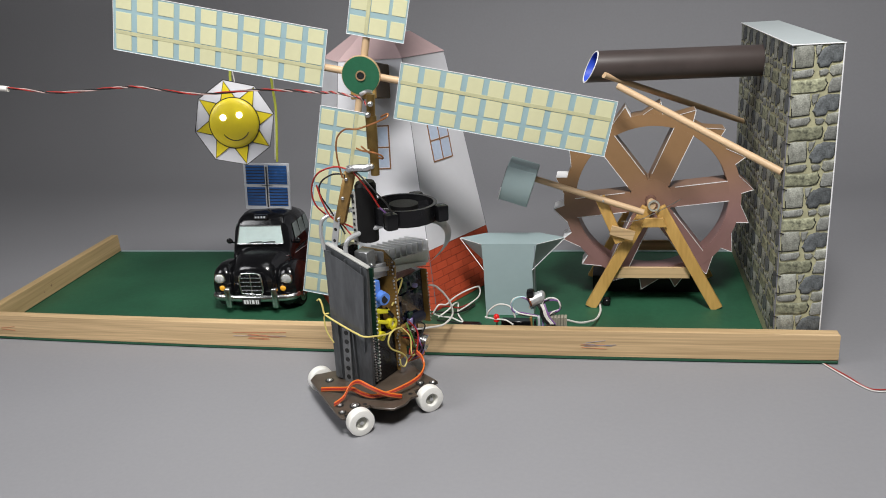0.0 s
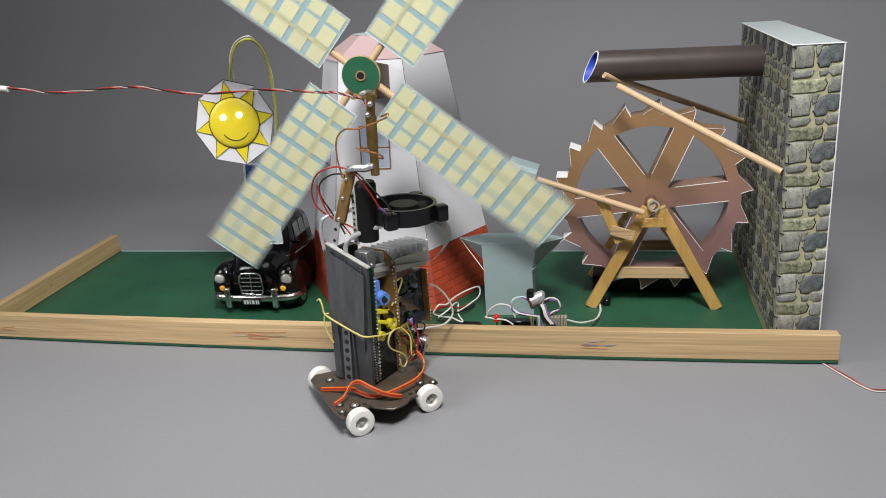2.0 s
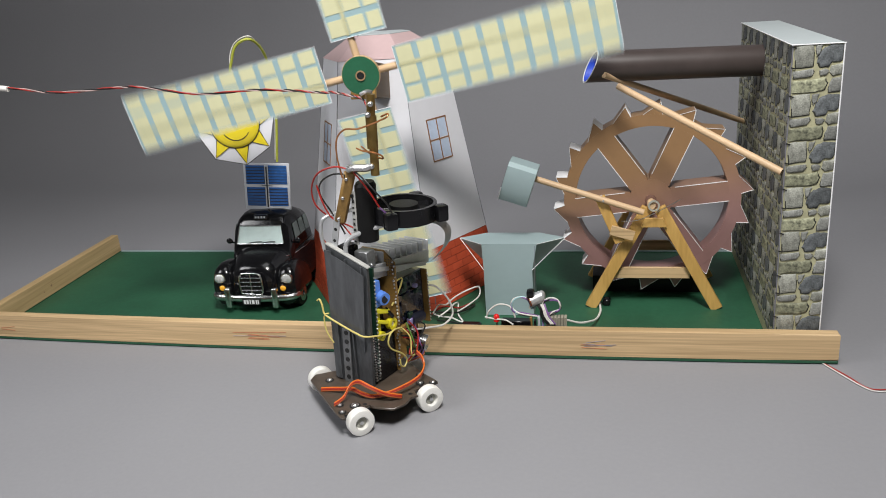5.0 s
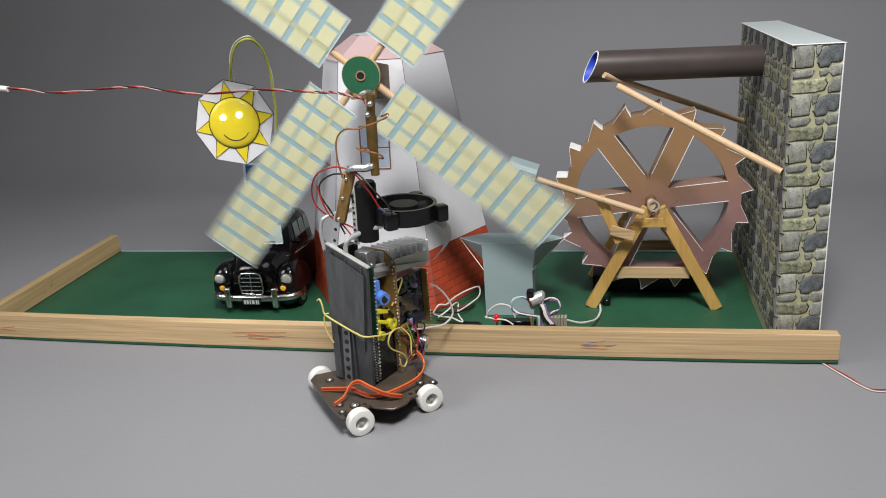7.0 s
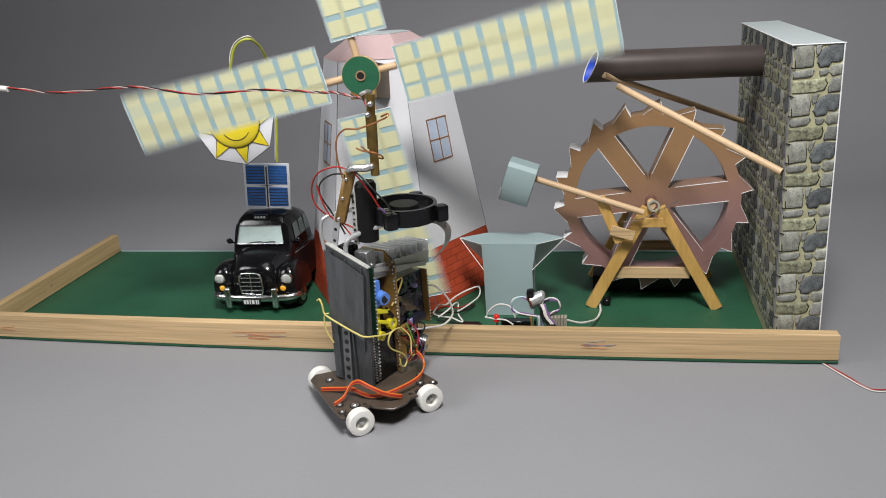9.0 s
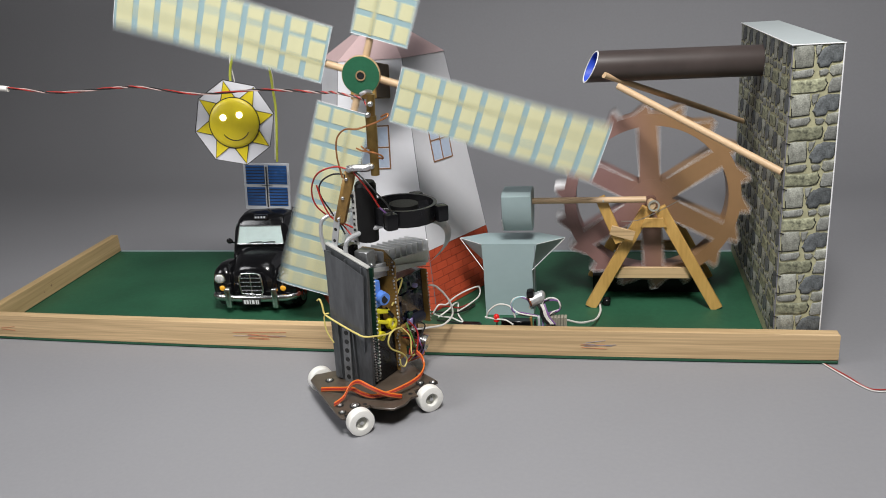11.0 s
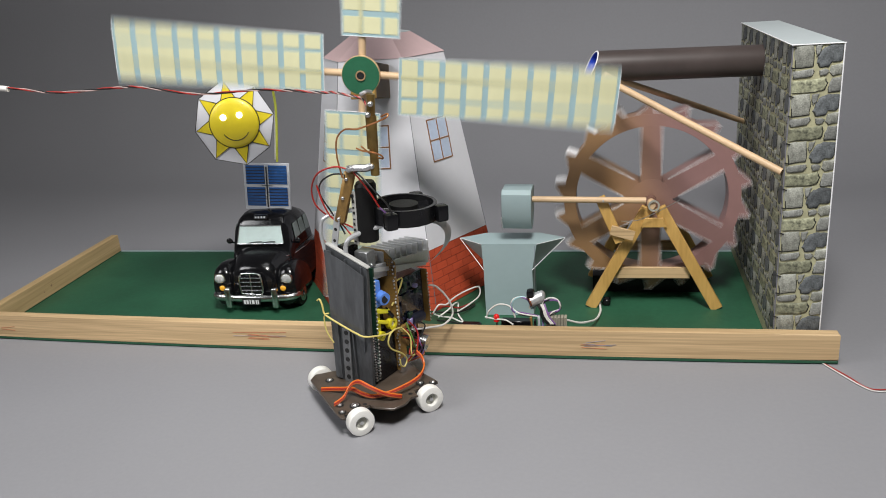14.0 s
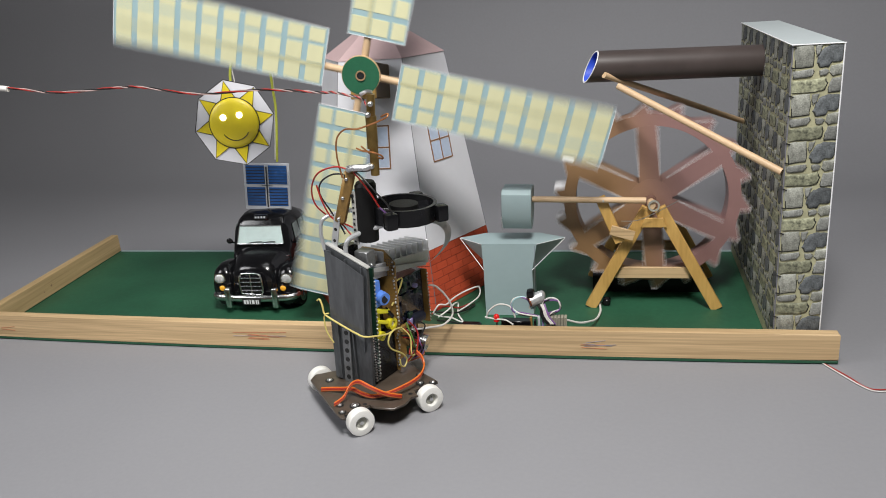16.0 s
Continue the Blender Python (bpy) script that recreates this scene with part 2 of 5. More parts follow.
def tube(bm, pts, r, n=7, step=6, raw=False):
    line = [Vector(p) for p in pts] if raw else smooth_line(pts, step)
    rings, up = [], Vector((0.13, 0.21, 0.97)).normalized()
    for i, p in enumerate(line):
        d = (line[min(i + 1, len(line) - 1)] - line[max(i - 1, 0)]).normalized()
        x = up.cross(d)
        if x.length < 1e-4:
            x = Vector((1, 0, 0)).cross(d)
        x.normalize()
        y = d.cross(x)
        rings.append([bm.verts.new(p + r * (math.cos(2 * math.pi * k / n) * x + math.sin(2 * math.pi * k / n) * y)) for k in range(n)])
    for a, b in zip(rings, rings[1:]):
        for k in range(n):
            bm.faces.new((a[k], a[(k + 1) % n], b[(k + 1) % n], b[k]))
    bm.faces.new(rings[0][::-1])
    bm.faces.new(rings[-1])
    return bm


def loft(bm, rings, cap=True):
    vs = [[bm.verts.new(p) for p in ring] for ring in rings]
    k = len(rings[0])
    for a, b in zip(vs, vs[1:]):
        for i in range(k):
            bm.faces.new((a[i], a[(i + 1) % k], b[(i + 1) % k], b[i]))
    if cap:
        bm.faces.new(vs[0][::-1])
        bm.faces.new(vs[-1])
    return bm


def ring_disc(bm, r1, r2, lo, hi, n=48, axis="y"):
    """A flat ring between radii r1 and r2, from lo to hi along its axis."""
    prof = [(r1, lo), (r2, lo), (r2, hi), (r1, hi)]
    vs = []
    for k in range(n):
        a = 2 * math.pi * k / n
        row = []
        for r, h in prof:
            p = (r * math.cos(a), r * math.sin(a))
            row.append(bm.verts.new({"y": (p[0], h, p[1]), "z": (p[0], p[1], h), "x": (h, p[0], p[1])}[axis]))
        vs.append(row)
    for k in range(n):
        a, b = vs[k], vs[(k + 1) % n]
        for i in range(4):
            bm.faces.new((a[i], a[(i + 1) % 4], b[(i + 1) % 4], b[i]))
    return bm


def wire(name, label, strands, parent=None, category="wire"):
    """A cable: strands is a list of (points, radius, material); its strands are parts."""
    t = parent if parent is not None else thing(name, label, category)
    for pts, r, m in strands:
        part("strand" if parent is None else name, tube(nb(), pts, r), m, t, label if parent is not None else "")
    return t


# ---- room and table ----
def structure(name, bm, material, label, category):
    return tagged(part(name, bm, material, None, label), "", category, "", "structure")


def build_room():
    bm = nb()
    box(bm, (-2.0, -1.15, -0.032), (1.6, 0.40, -0.0022), 0.003)
    tagged(part("table_top", bm, M["plaster"], None, "plain tabletop under the grey paper"), "", "table", "", "structure")
    # seamless paper: flat on the table, then a wide curve up to the wall
    bm = nb()
    R = 0.34
    flat = 0.36
    prof = [(-1.15, 0.0), (flat, 0.0)] + [(flat + R * math.sin(radians(a)), R - R * math.cos(radians(a))) for a in range(5, 91, 5)] + [(flat + R, 2.39)]
    ends = []
    for x, y in ((2.3, 0.075), (-2.6, 0.445)):
        n = Vector((0.0753, 0.9972, 0))
        ends.append([bm.verts.new(Vector((x, y, 0)) + n * d + Vector((0, 0, h))) for d, h in prof])
    for k in range(len(prof) - 1):
        bm.faces.new((ends[0][k], ends[0][k + 1], ends[1][k + 1], ends[1][k]))
    tagged(part("backdrop", bm, M["table"], None, "seamless grey paper sweeping up behind the model"), "", "backdrop", "", "structure")
    structure("wall_north", box(nb(), (-3.0, 1.45, -0.8), (3.0, 1.55, 2.4)), M["backdrop"], "plain grey wall", "wall")
    structure("wall_south", box(nb(), (-3.0, -2.7, -0.8), (3.0, -2.6, 2.4)), M["plaster"], "plain pale wall", "wall")
    structure("wall_west", box(nb(), (-3.1, -2.6, -0.8), (-3.0, 1.45, 2.4)), M["plaster"], "plain pale wall", "wall")
    structure("wall_east", box(nb(), (3.0, -2.6, -0.8), (3.1, 1.45, 2.4)), M["plaster"], "plain pale wall", "wall")
    structure("floor", box(nb(), (-3.1, -2.7, -0.9), (3.1, 1.55, -0.8)), M["plaster"], "plain room floor", "floor")
    structure("ceiling", box(nb(), (-3.1, -2.7, 2.4), (3.1, 1.55, 2.5)), M["plaster"], "plain pale ceiling", "ceiling")
    for x in (-1.8, 1.4):
        for y in (-1.05, 0.30):
            structure("table_leg", box(nb(), (x - 0.03, y - 0.03, -0.8), (x + 0.03, y + 0.03, -0.03), 0.004), M["plaster"], "square pale table leg", "leg")


build_room()


# ---- the base board ----
def build_board():
    t = thing("display_board", "green painted plywood base with low pine rails", "base board")
    front = lambda x: -0.0085 + 0.036 * (x + 0.36) ** 2  # the long rail bows a little
    xs = [-0.922 + 0.922 * k / 14 for k in range(15)]
    edge = [(x, front(x)) for x in xs]
    left = [(-0.945, 0.3), (-0.930, 0.0108)]
    part("base_panel", prism(nb(), edge + [(0.0, 0.3)] + left, 0.0012, 0.004, bevel=0.0005), M["green"], t, "green painted plywood")
    # inset black layer paints the shade between board and table
    part("underside", prism(nb(), [(x * 0.998, y + 0.002) for x, y in edge] + [(-0.002, 0.298), (-0.943, 0.298), (-0.926, 0.012)], 0.0, 0.0012), M["ink"], t, "black layer painted as the shade beneath the board")
    xs = [-1.02 + 1.02 * k / 16 for k in range(17)]
    bm = prism(nb(), [(x, front(x) - 0.0003) for x in xs] + [(x, front(x) + 0.0105) for x in xs[::-1]], 0.0042, 0.0305, bevel=0.0011)
    part("front_rail", bm, M["pine"], t, "pale pine rail with visible grain")
    bm = prism(nb(), [(-0.9270, 0.0130), (-0.9165, 0.0130), (-0.9352, 0.3), (-0.9457, 0.3)], 0.0042, 0.0305, bevel=0.001)
    part("side_rail", bm, M["pine_y"], t, "pale pine rail with visible grain")
    for y, z, r in ((0.128, 0.0165, 0.0016), (0.112, 0.0135, 0.0011), (0.131, 0.0215, 0.0008)):
        part("knot", ball(nb(), (-0.9165 - 0.0652 * (y - 0.013) - 0.0001, y, z), r, 10, (0.15, 1.6, 1.0)), M["dowel_dark"], t, "small dark knot")
    part("back_rail_strip", box(nb(), (-0.932, 0.2965, 0.0042), (-0.002, 0.2995, 0.0058)), M["anvil"], t, "thin pale strip along the back edge")
    random.seed(4)
    marks = ((-0.566, 0.034, ("crayon_r", "crayon_r", "crayon_b", "crayon_r", "crayon_r", "crayon_r")), (-0.214, 0.020, ("crayon_r", "crayon_b", "crayon_r", "crayon_b", "crayon_b")), (-0.884, 0.012, ("crayon_r", "crayon_r")))
    for cx, half, cols in marks:
        for k, c in enumerate(cols):
            z = 0.0135 + 0.0013 * k
            a, b = cx - half * random.uniform(0.3, 1), cx + half * random.uniform(0.2, 1)
            part("crayon_mark", bar(nb(), (a, front(a) - 0.0005, z), (b, front(b) - 0.0005, z + 0.003 * random.uniform(-1, 1)), 0.0004, 0.0004), M[c], t, "faint crayon stroke")


build_board()


# ---- paper stone wall ----
STONES = [  # one printed repeat, in a unit cell with its top at 0: material and outline of each stone
    ("stone", [(0.04, 0.03), (0.38, 0.0), (0.42, 0.22), (0.40, 0.44), (0.06, 0.47), (0.03, 0.2)]),
    ("stone_m", [(0.44, 0.02), (0.58, 0.0), (0.54, 0.13), (0.47, 0.24), (0.44, 0.15)]),
    ("stone_d", [(0.62, 0.07), (0.75, 0.02), (0.99, 0.04), (0.99, 0.3), (0.93, 0.37), (0.78, 0.36), (0.70, 0.46), (0.53, 0.46), (0.48, 0.36), (0.53, 0.2)]),
    ("stone_m", [(0.01, 0.53), (0.40, 0.49), (0.44, 0.55), (0.38, 0.65), (0.03, 0.67)]),
    ("stone_m", [(0.53, 0.52), (0.66, 0.50), (0.73, 0.54), (0.68, 0.63), (0.56, 0.63)]),
    ("stone", [(0.77, 0.44), (0.99, 0.40), (0.99, 0.60), (0.81, 0.65), (0.74, 0.58)]),
    ("stone_g", [(0.01, 0.73), (0.40, 0.71), (0.66, 0.67), (0.72, 0.78), (0.68, 0.92), (0.5, 0.96), (0.02, 0.98)]),
    ("stone_m", [(0.80, 0.70), (0.99, 0.67), (0.99, 0.97), (0.74, 0.98), (0.75, 0.85)]),
]


def build_stone_wall():
    x0, x1, y0, y1, z0, z1 = -0.0541, -0.0147, 0.0112, 0.2995, 0.0042, 0.2868
    w, h = 0.0394, 0.0407
    t = thing("model_stone_wall", "tall card wall printed with grey fieldstones and pale joints", "model wall")
    part("wall_core", box(nb(), (x0, y0, z0), (x1, y1, z1), 0.0004), M["joint"], t, "pale yellowish joints")
    bm = nb()
    box(bm, (x0 - 0.0008, y0 - 0.0008, z1), (x1 + 0.0008, y1, z1 + 0.0006), 0.0002)
    part("wall_cap", bm, M["wall_top"], t, "pale grey card top")
    part("cap_edge", tube(nb(), [(x0 - 0.001, y0 - 0.001, z1 + 0.0004), (x1 + 0.001, y0 - 0.001, z1 + 0.0004)], 0.0005, step=1), M["cut"], t, "white cut edge")
    part("cap_edge", tube(nb(), [(x0 - 0.001, y0 - 0.001, z1 + 0.0004), (x0 - 0.001, y1, z1 + 0.0004)], 0.0005, step=1), M["cut"], t, "white cut edge")
    part("cut_edge", tube(nb(), [(x1 + 0.0002, y0 - 0.0004, z0), (x1 + 0.0002, y0 - 0.0004, z1)], 0.0006, step=1), M["cut"], t, "white cut edge")
    random.seed(21)
    bend = [(x0 - 0.0004 + random.uniform(-0.0002, 0.0002), y0 - 0.0007, z0 + (z1 - z0) * k / 24) for k in range(25)]
    part("corner_fold", tube(nb(), bend, 0.0006, n=6, step=2), M["seam"], t, "dark drawn fold line")
    for r in range(7):
        for d in (0.001, 0.018):
            z = z1 - r * h - d
            part("pen_mark", bar(nb(), (x0 - 0.001, y0 - 0.0013, z), (x0 + 0.0026, y0 - 0.0013, z - 0.0012), 0.0011, 0.0004), M["ink"], t, "dark pen mark")

    def stone_mesh(k, jitter, grow):
        mname, out = STONES[k]
        random.seed(17 * k + jitter)
        pts = []
        for a, b in zip(out, out[1:] + out[:1]):
            for f in (0.0, 0.34, 0.67):
                pts.append((a[0] + (b[0] - a[0]) * f + random.uniform(-0.011, 0.011), a[1] + (b[1] - a[1]) * f + random.uniform(-0.011, 0.011)))
        cx, cz = sum(p[0] for p in pts) / len(pts), sum(p[1] for p in pts) / len(pts)
        pts = [(min(0.995, max(0.005, cx + (p[0] - cx) * grow)), 1 - (cz + (p[1] - cz) * grow)) for p in pts]
        cz = 1 - cz
        bm = nb()
        ring = lambda q, y: [bm.verts.new(((cx + (p[0] - cx) * q) * w, y + random.uniform(-0.0001, 0.0001), (cz + (p[1] - cz) * q) * h)) for p in pts]
        rows = [ring(1.0, 0.0), ring(0.89, -0.0010), ring(0.62, -0.0014)]
        top = bm.verts.new((cx * w, -0.0013, cz * h))
        for lo, hi in zip(rows, rows[1:]):
            for i in range(len(pts)):
                j = (i + 1) % len(pts)
                f = bm.faces.new((lo[i], lo[j], hi[j], hi[i]))
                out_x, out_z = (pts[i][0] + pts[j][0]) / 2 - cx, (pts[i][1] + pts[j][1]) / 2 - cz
                # lower and right skirt faces get the shade painted into the print
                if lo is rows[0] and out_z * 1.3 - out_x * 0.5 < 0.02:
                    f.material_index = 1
        for i in range(len(pts)):
            bm.faces.new((rows[-1][i], rows[-1][(i + 1) % len(pts)], top))
        finish(bm, 42)
        me = bpy.data.meshes.new("stone")
        bm.to_mesh(me)
        bm.free()
        me.materials.append(M[mname])
        me.materials.append(M["stone_shade_edge"])
        return me

    face = [[stone_mesh(k, j, 1.05) for k in range(len(STONES))] for j in (0, 1, 2)]
    side = [[stone_mesh(k, j, 1.05) for k in range(len(STONES))] for j in (3, 4, 5)]
    rest = {}
    for r in range(7):
        zz = z1 - (r + 1) * h
        for k in range(len(STONES)):
            if zz + (1 - max(p[1] for p in STONES[k][1])) * h < z0 - 0.001:
                continue
            part("stone", face[r % 3][k], None, t, m=Matrix.Translation((x0 + 0.0002, y0 - 0.0001, zz)))
            for c in range(7):
                m = Matrix.Translation((x0 - 0.0001, y0 + 0.0411 * (c + 1), zz)) @ pose(0, 0, 0, 0, 0, -90) @ Matrix.Diagonal((1.043, 0.4, 1, 1))
                me = side[(r + c) % 3][k]
                if c < 4:
                    part("stone", me, None, t, m=m)
                else:
                    bm = rest.setdefault(STONES[k][0], bmesh.new())
                    n0 = len(bm.verts)
                    bm.from_mesh(me)
                    bm.verts.ensure_lookup_table()
                    for v in bm.verts[n0:]:
                        v.co = m @ v.co
    for mname, bm in rest.items():
        tagged(part("far_stones", bm, [M[mname], M["stone_shade_edge"]], t), "", "", "", "stuff")


# ---- water pipe ----
def build_pipe():
    t = thing("water_pipe", "dark brown card pipe with blue lining on wooden struts", "pipe")
    r = 0.0156
    a, b = Vector((-0.2236, 0.118, 0.2655)), Vector((-0.0552, 0.1515, 0.2600))
    ln = (b - a).length
    m = Matrix.Translation(a) @ (b - a).to_track_quat("X", "Z").to_matrix().to_4x4()
    def slanted(bm):
        """The open end is cut at a slant."""
        for v in bm.verts:
            if v.co.x < 0.002:
                v.co.x += 0.42 * v.co.z - 0.06 * v.co.y
        return bm

    part("pipe_shell", slanted(ring_disc(nb(), r - 0.0007, r, 0, ln, 40, "x")), M["pipe"], t, "dark brown card", m=m)
    part("pipe_lining", slanted(ring_disc(nb(), r - 0.0013, r - 0.0008, 0.0005, ln - 0.002, 40, "x")), M["blue"], t, "blue printed lining", m=m)
    part("pipe_rim", slanted(ring_disc(nb(), r - 0.0012, r + 0.0001, -0.0003, 0.0003, 40, "x")), M["cut"], t, "white cut rim", m=m)
    part("strut", rod(nb(), (-0.1965, 0.0990, 0.2478), (-0.0555, 0.0165, 0.1776), 0.0033, n=14), M["dowel"], t, "pale wooden dowel")
    part("strut", rod(nb(), (-0.2100, 0.1045, 0.2585), (-0.0555, 0.2448, 0.1814), 0.0031, n=14), M["dowel"], t, "pale wooden dowel running back to the wall")
    return t


# ---- water wheel ----
HUB = (-0.1623, 0.119, 0.1220)


def printed_card(name, thing_ob, one, other):
    """Glossy card whose print runs from one tone to the other across the whole thing."""
    m = mat(name, (0.5, 0.5, 0.5), 0.36, grain=16, vary=0.1, bump=0.06)
    n, l = m.node_tree.nodes, m.node_tree.links
    base = n["Principled BSDF"].inputs["Base Color"]
    shade = base.links[0].from_socket
    tc, dot = n.new("ShaderNodeTexCoord"), n.new("ShaderNodeVectorMath")
    tc.object = thing_ob
    dot.operation = "DOT_PRODUCT"
    dot.inputs[1].default_value = (0.93, 0, -0.36)
    l.new(tc.outputs["Object"], dot.inputs[0])
    mr = n.new("ShaderNodeMapRange")
    mr.interpolation_type = "SMOOTHSTEP"
    mr.inputs["From Min"].default_value, mr.inputs["From Max"].default_value = -0.045, 0.045
    l.new(dot.outputs["Value"], mr.inputs["Value"])
    tone = n.new("ShaderNodeMix")
    tone.data_type = "RGBA"
    tone.inputs[6].default_value, tone.inputs[7].default_value = (*one, 1), (*other, 1)
    l.new(mr.outputs[0], tone.inputs[0])
    mul = n.new("ShaderNodeMix")
    mul.data_type, mul.blend_type = "RGBA", "MULTIPLY"
    mul.inputs[0].default_value = 1.0
    l.new(tone.outputs[2], mul.inputs[6])
    two = n.new("ShaderNodeMix")
    two.data_type, two.blend_type = "RGBA", "ADD"
    two.inputs[0].default_value = 1.0
    l.new(shade, two.inputs[6])
    l.new(shade, two.inputs[7])
    l.new(two.outputs[2], mul.inputs[7])
    l.new(mul.outputs[2], base)
    return m


def build_water_wheel():
    t = thing("waterwheel", "copper-brown card mill wheel with six spokes and buckets", "mill wheel")
    t.location = HUB
    r1, r2, depth, y0 = 0.0792, 0.0915, 0.026, 0.0105
    card = printed_card("two_tone_wheel_card", t, (0.275, 0.155, 0.145), (0.285, 0.165, 0.078))
    part("front_ring", ring_disc(nb(), r1, r2, y0, y0 + 0.0012, 72), card, t, "copper-brown card ring")
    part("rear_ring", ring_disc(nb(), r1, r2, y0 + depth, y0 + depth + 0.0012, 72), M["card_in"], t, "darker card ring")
    part("inner_band", ring_disc(nb(), r1 - 0.0003, r1 + 0.0004, y0 + 0.0013, y0 + depth - 0.0001, 72), card, t, "brown card band")
    part("outer_band", ring_disc(nb(), r2 - 0.0006, r2 - 0.0001, y0 + 0.0013, y0 + depth - 0.0001, 72), card, t, "brown card band")
    part("hub_plate", ring_disc(nb(), 0.0058, 0.0225, y0 - 0.0003, y0 + depth + 0.0015, 36), card, t, "copper-brown hub plate")
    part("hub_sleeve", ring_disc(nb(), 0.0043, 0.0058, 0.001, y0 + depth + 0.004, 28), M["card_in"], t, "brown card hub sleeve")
    part("axle", rod(nb(), (0, -0.012, 0), (0, y0 + depth + 0.044, 0), 0.0042, n=16), M["dowel"], t, "round wooden axle")
    w = 0.0108
    spoke = bpy.data.meshes.new("spoke")
    finish(box(nb(), (0.0205, y0 - 0.0001, -w), (r1 + 0.0002, y0 + depth + 0.0011, w)), 20).to_mesh(spoke)
    spoke.materials.append(card)
    rim = bpy.data.meshes.new("spoke_edge")
    bm = nb()
    box(bm, (0.026, y0 - 0.0004, w - 0.0004), (r1 - 0.0002, y0 + 0.0004, w + 0.0002))
    finish(bm, 20).to_mesh(rim)
    rim.materials.append(M["cut"])
    for k in range(6):
        s = part("spoke", spoke, None, t, m=pose(0, 0, 0, 0, -60 * k, 0))
        part("spoke_edge", rim, None, s, "white cut card edge")
        part("spoke_edge", rim, None, s, "white cut card edge", m=pose(0, 0, 0, 0, 0, 0) @ Matrix.Translation((0, 0, -2 * w + 0.0002)))
    # saw-tooth buckets round the rim
    bm = nb()
    w, tip, peak = 0.0195, 0.0176, 0.0122
    prism(bm, [(0, 0), (w, 0.0), (tip, peak)], 0.0, depth, "y")
    finish(bm, 20)
    tooth = bpy.data.meshes.new("bucket")
    bm.to_mesh(tooth)
    bm.free()
    tooth.materials.append(card)
    bm = nb()
    bar(bm, (0, -0.0003, 0), (tip, -0.0003, peak), 0.0004, 0.0006)
    bar(bm, (w, -0.0003, 0), (tip, -0.0003, peak), 0.0004, 0.0006)
    finish(bm, 20)
    edge = bpy.data.meshes.new("bucket_edge")
    bm.to_mesh(edge)
    bm.free()
    edge.materials.append(M["cut"])
    bm = nb()
    bar(bm, (w + 0.0003, depth / 2, 0.0002), (tip + 0.0003, depth / 2, peak - 0.0001), 0.0005, depth)
    finish(bm, 20)
    inside = bpy.data.meshes.new("bucket_lip")
    bm.to_mesh(inside)
    bm.free()
    inside.materials.append(M["cut"])
    count = 18
    for k in range(count):
        a = 360 / count * k + 13.5
        m = pose(0, 0, 0, 0, -a, 0) @ Matrix.Translation((-w / 2, y0 + 0.0004, r2 - 0.0007))
        b = part("bucket", tooth, None, t, m=m)
        part("bucket_edge", edge, None, b)
        part("bucket_lip", inside, None, b)
    return t


def build_stand():
    t = thing("wheel_stand", "yellow pine A-frame stand carrying the water wheel", "stand")
    x, z0 = -0.1600, 0.0042
    for y, mname in ((0.1135, "stick"), (0.205, "stick")):
        apex = 0.118
        for s, foot in ((-1, -0.2262), (1, -0.0925)):
            part("leg", bar(nb(), (foot, y, z0), (x + s * 0.006, y, apex), 0.0125, 0.006, bevel=0.0005), M[mname], t)
        part("crossbar", box(nb(), (-0.200, y + 0.0032, 0.0370), (-0.121, y + 0.0070, 0.0495), 0.0005), M["pine"], t, "pale pine crossbar")
        part("gusset", prism(nb(), [(x - 0.013, 0.098), (x + 0.0135, 0.098), (x + 0.0095, 0.108), (x - 0.009, 0.108)], y - 0.0065, y - 0.0032, "y", 0.0003), M["stick"], t, "small pine gusset")
    part("pivot_post", bar(nb(), (-0.1945, 0.104, 0.083), (-0.2150, 0.104, 0.1330), 0.0105, 0.006, bevel=0.0005), M["stick"], t, "short slanted pine post")
    part("link_strip", bar(nb(), (-0.2040, 0.0985, 0.0985), (-0.1800, 0.0985, 0.0915), 0.0105, 0.003, bevel=0.0004), M["pine"], t, "small pine strip")
    part("tie_wire", tube(nb(), [(-0.193, 0.108, 0.105), (-0.178, 0.1, 0.108), (-0.163, 0.1, 0.114), (-0.143, 0.103, 0.124), (-0.134, 0.104, 0.129)], 0.0004), M["steel"], t, "thin bent wire")
    part("washer", ring_disc(nb(), 0.0043, 0.0060, -0.0016, 0.0, 24), M["wheel_hub"], t, "grey washer", m=Matrix.Translation((x, 0.1065, HUB[2])))
    return t


PIVOT = (-0.2113, 0.0975, 0.1315)


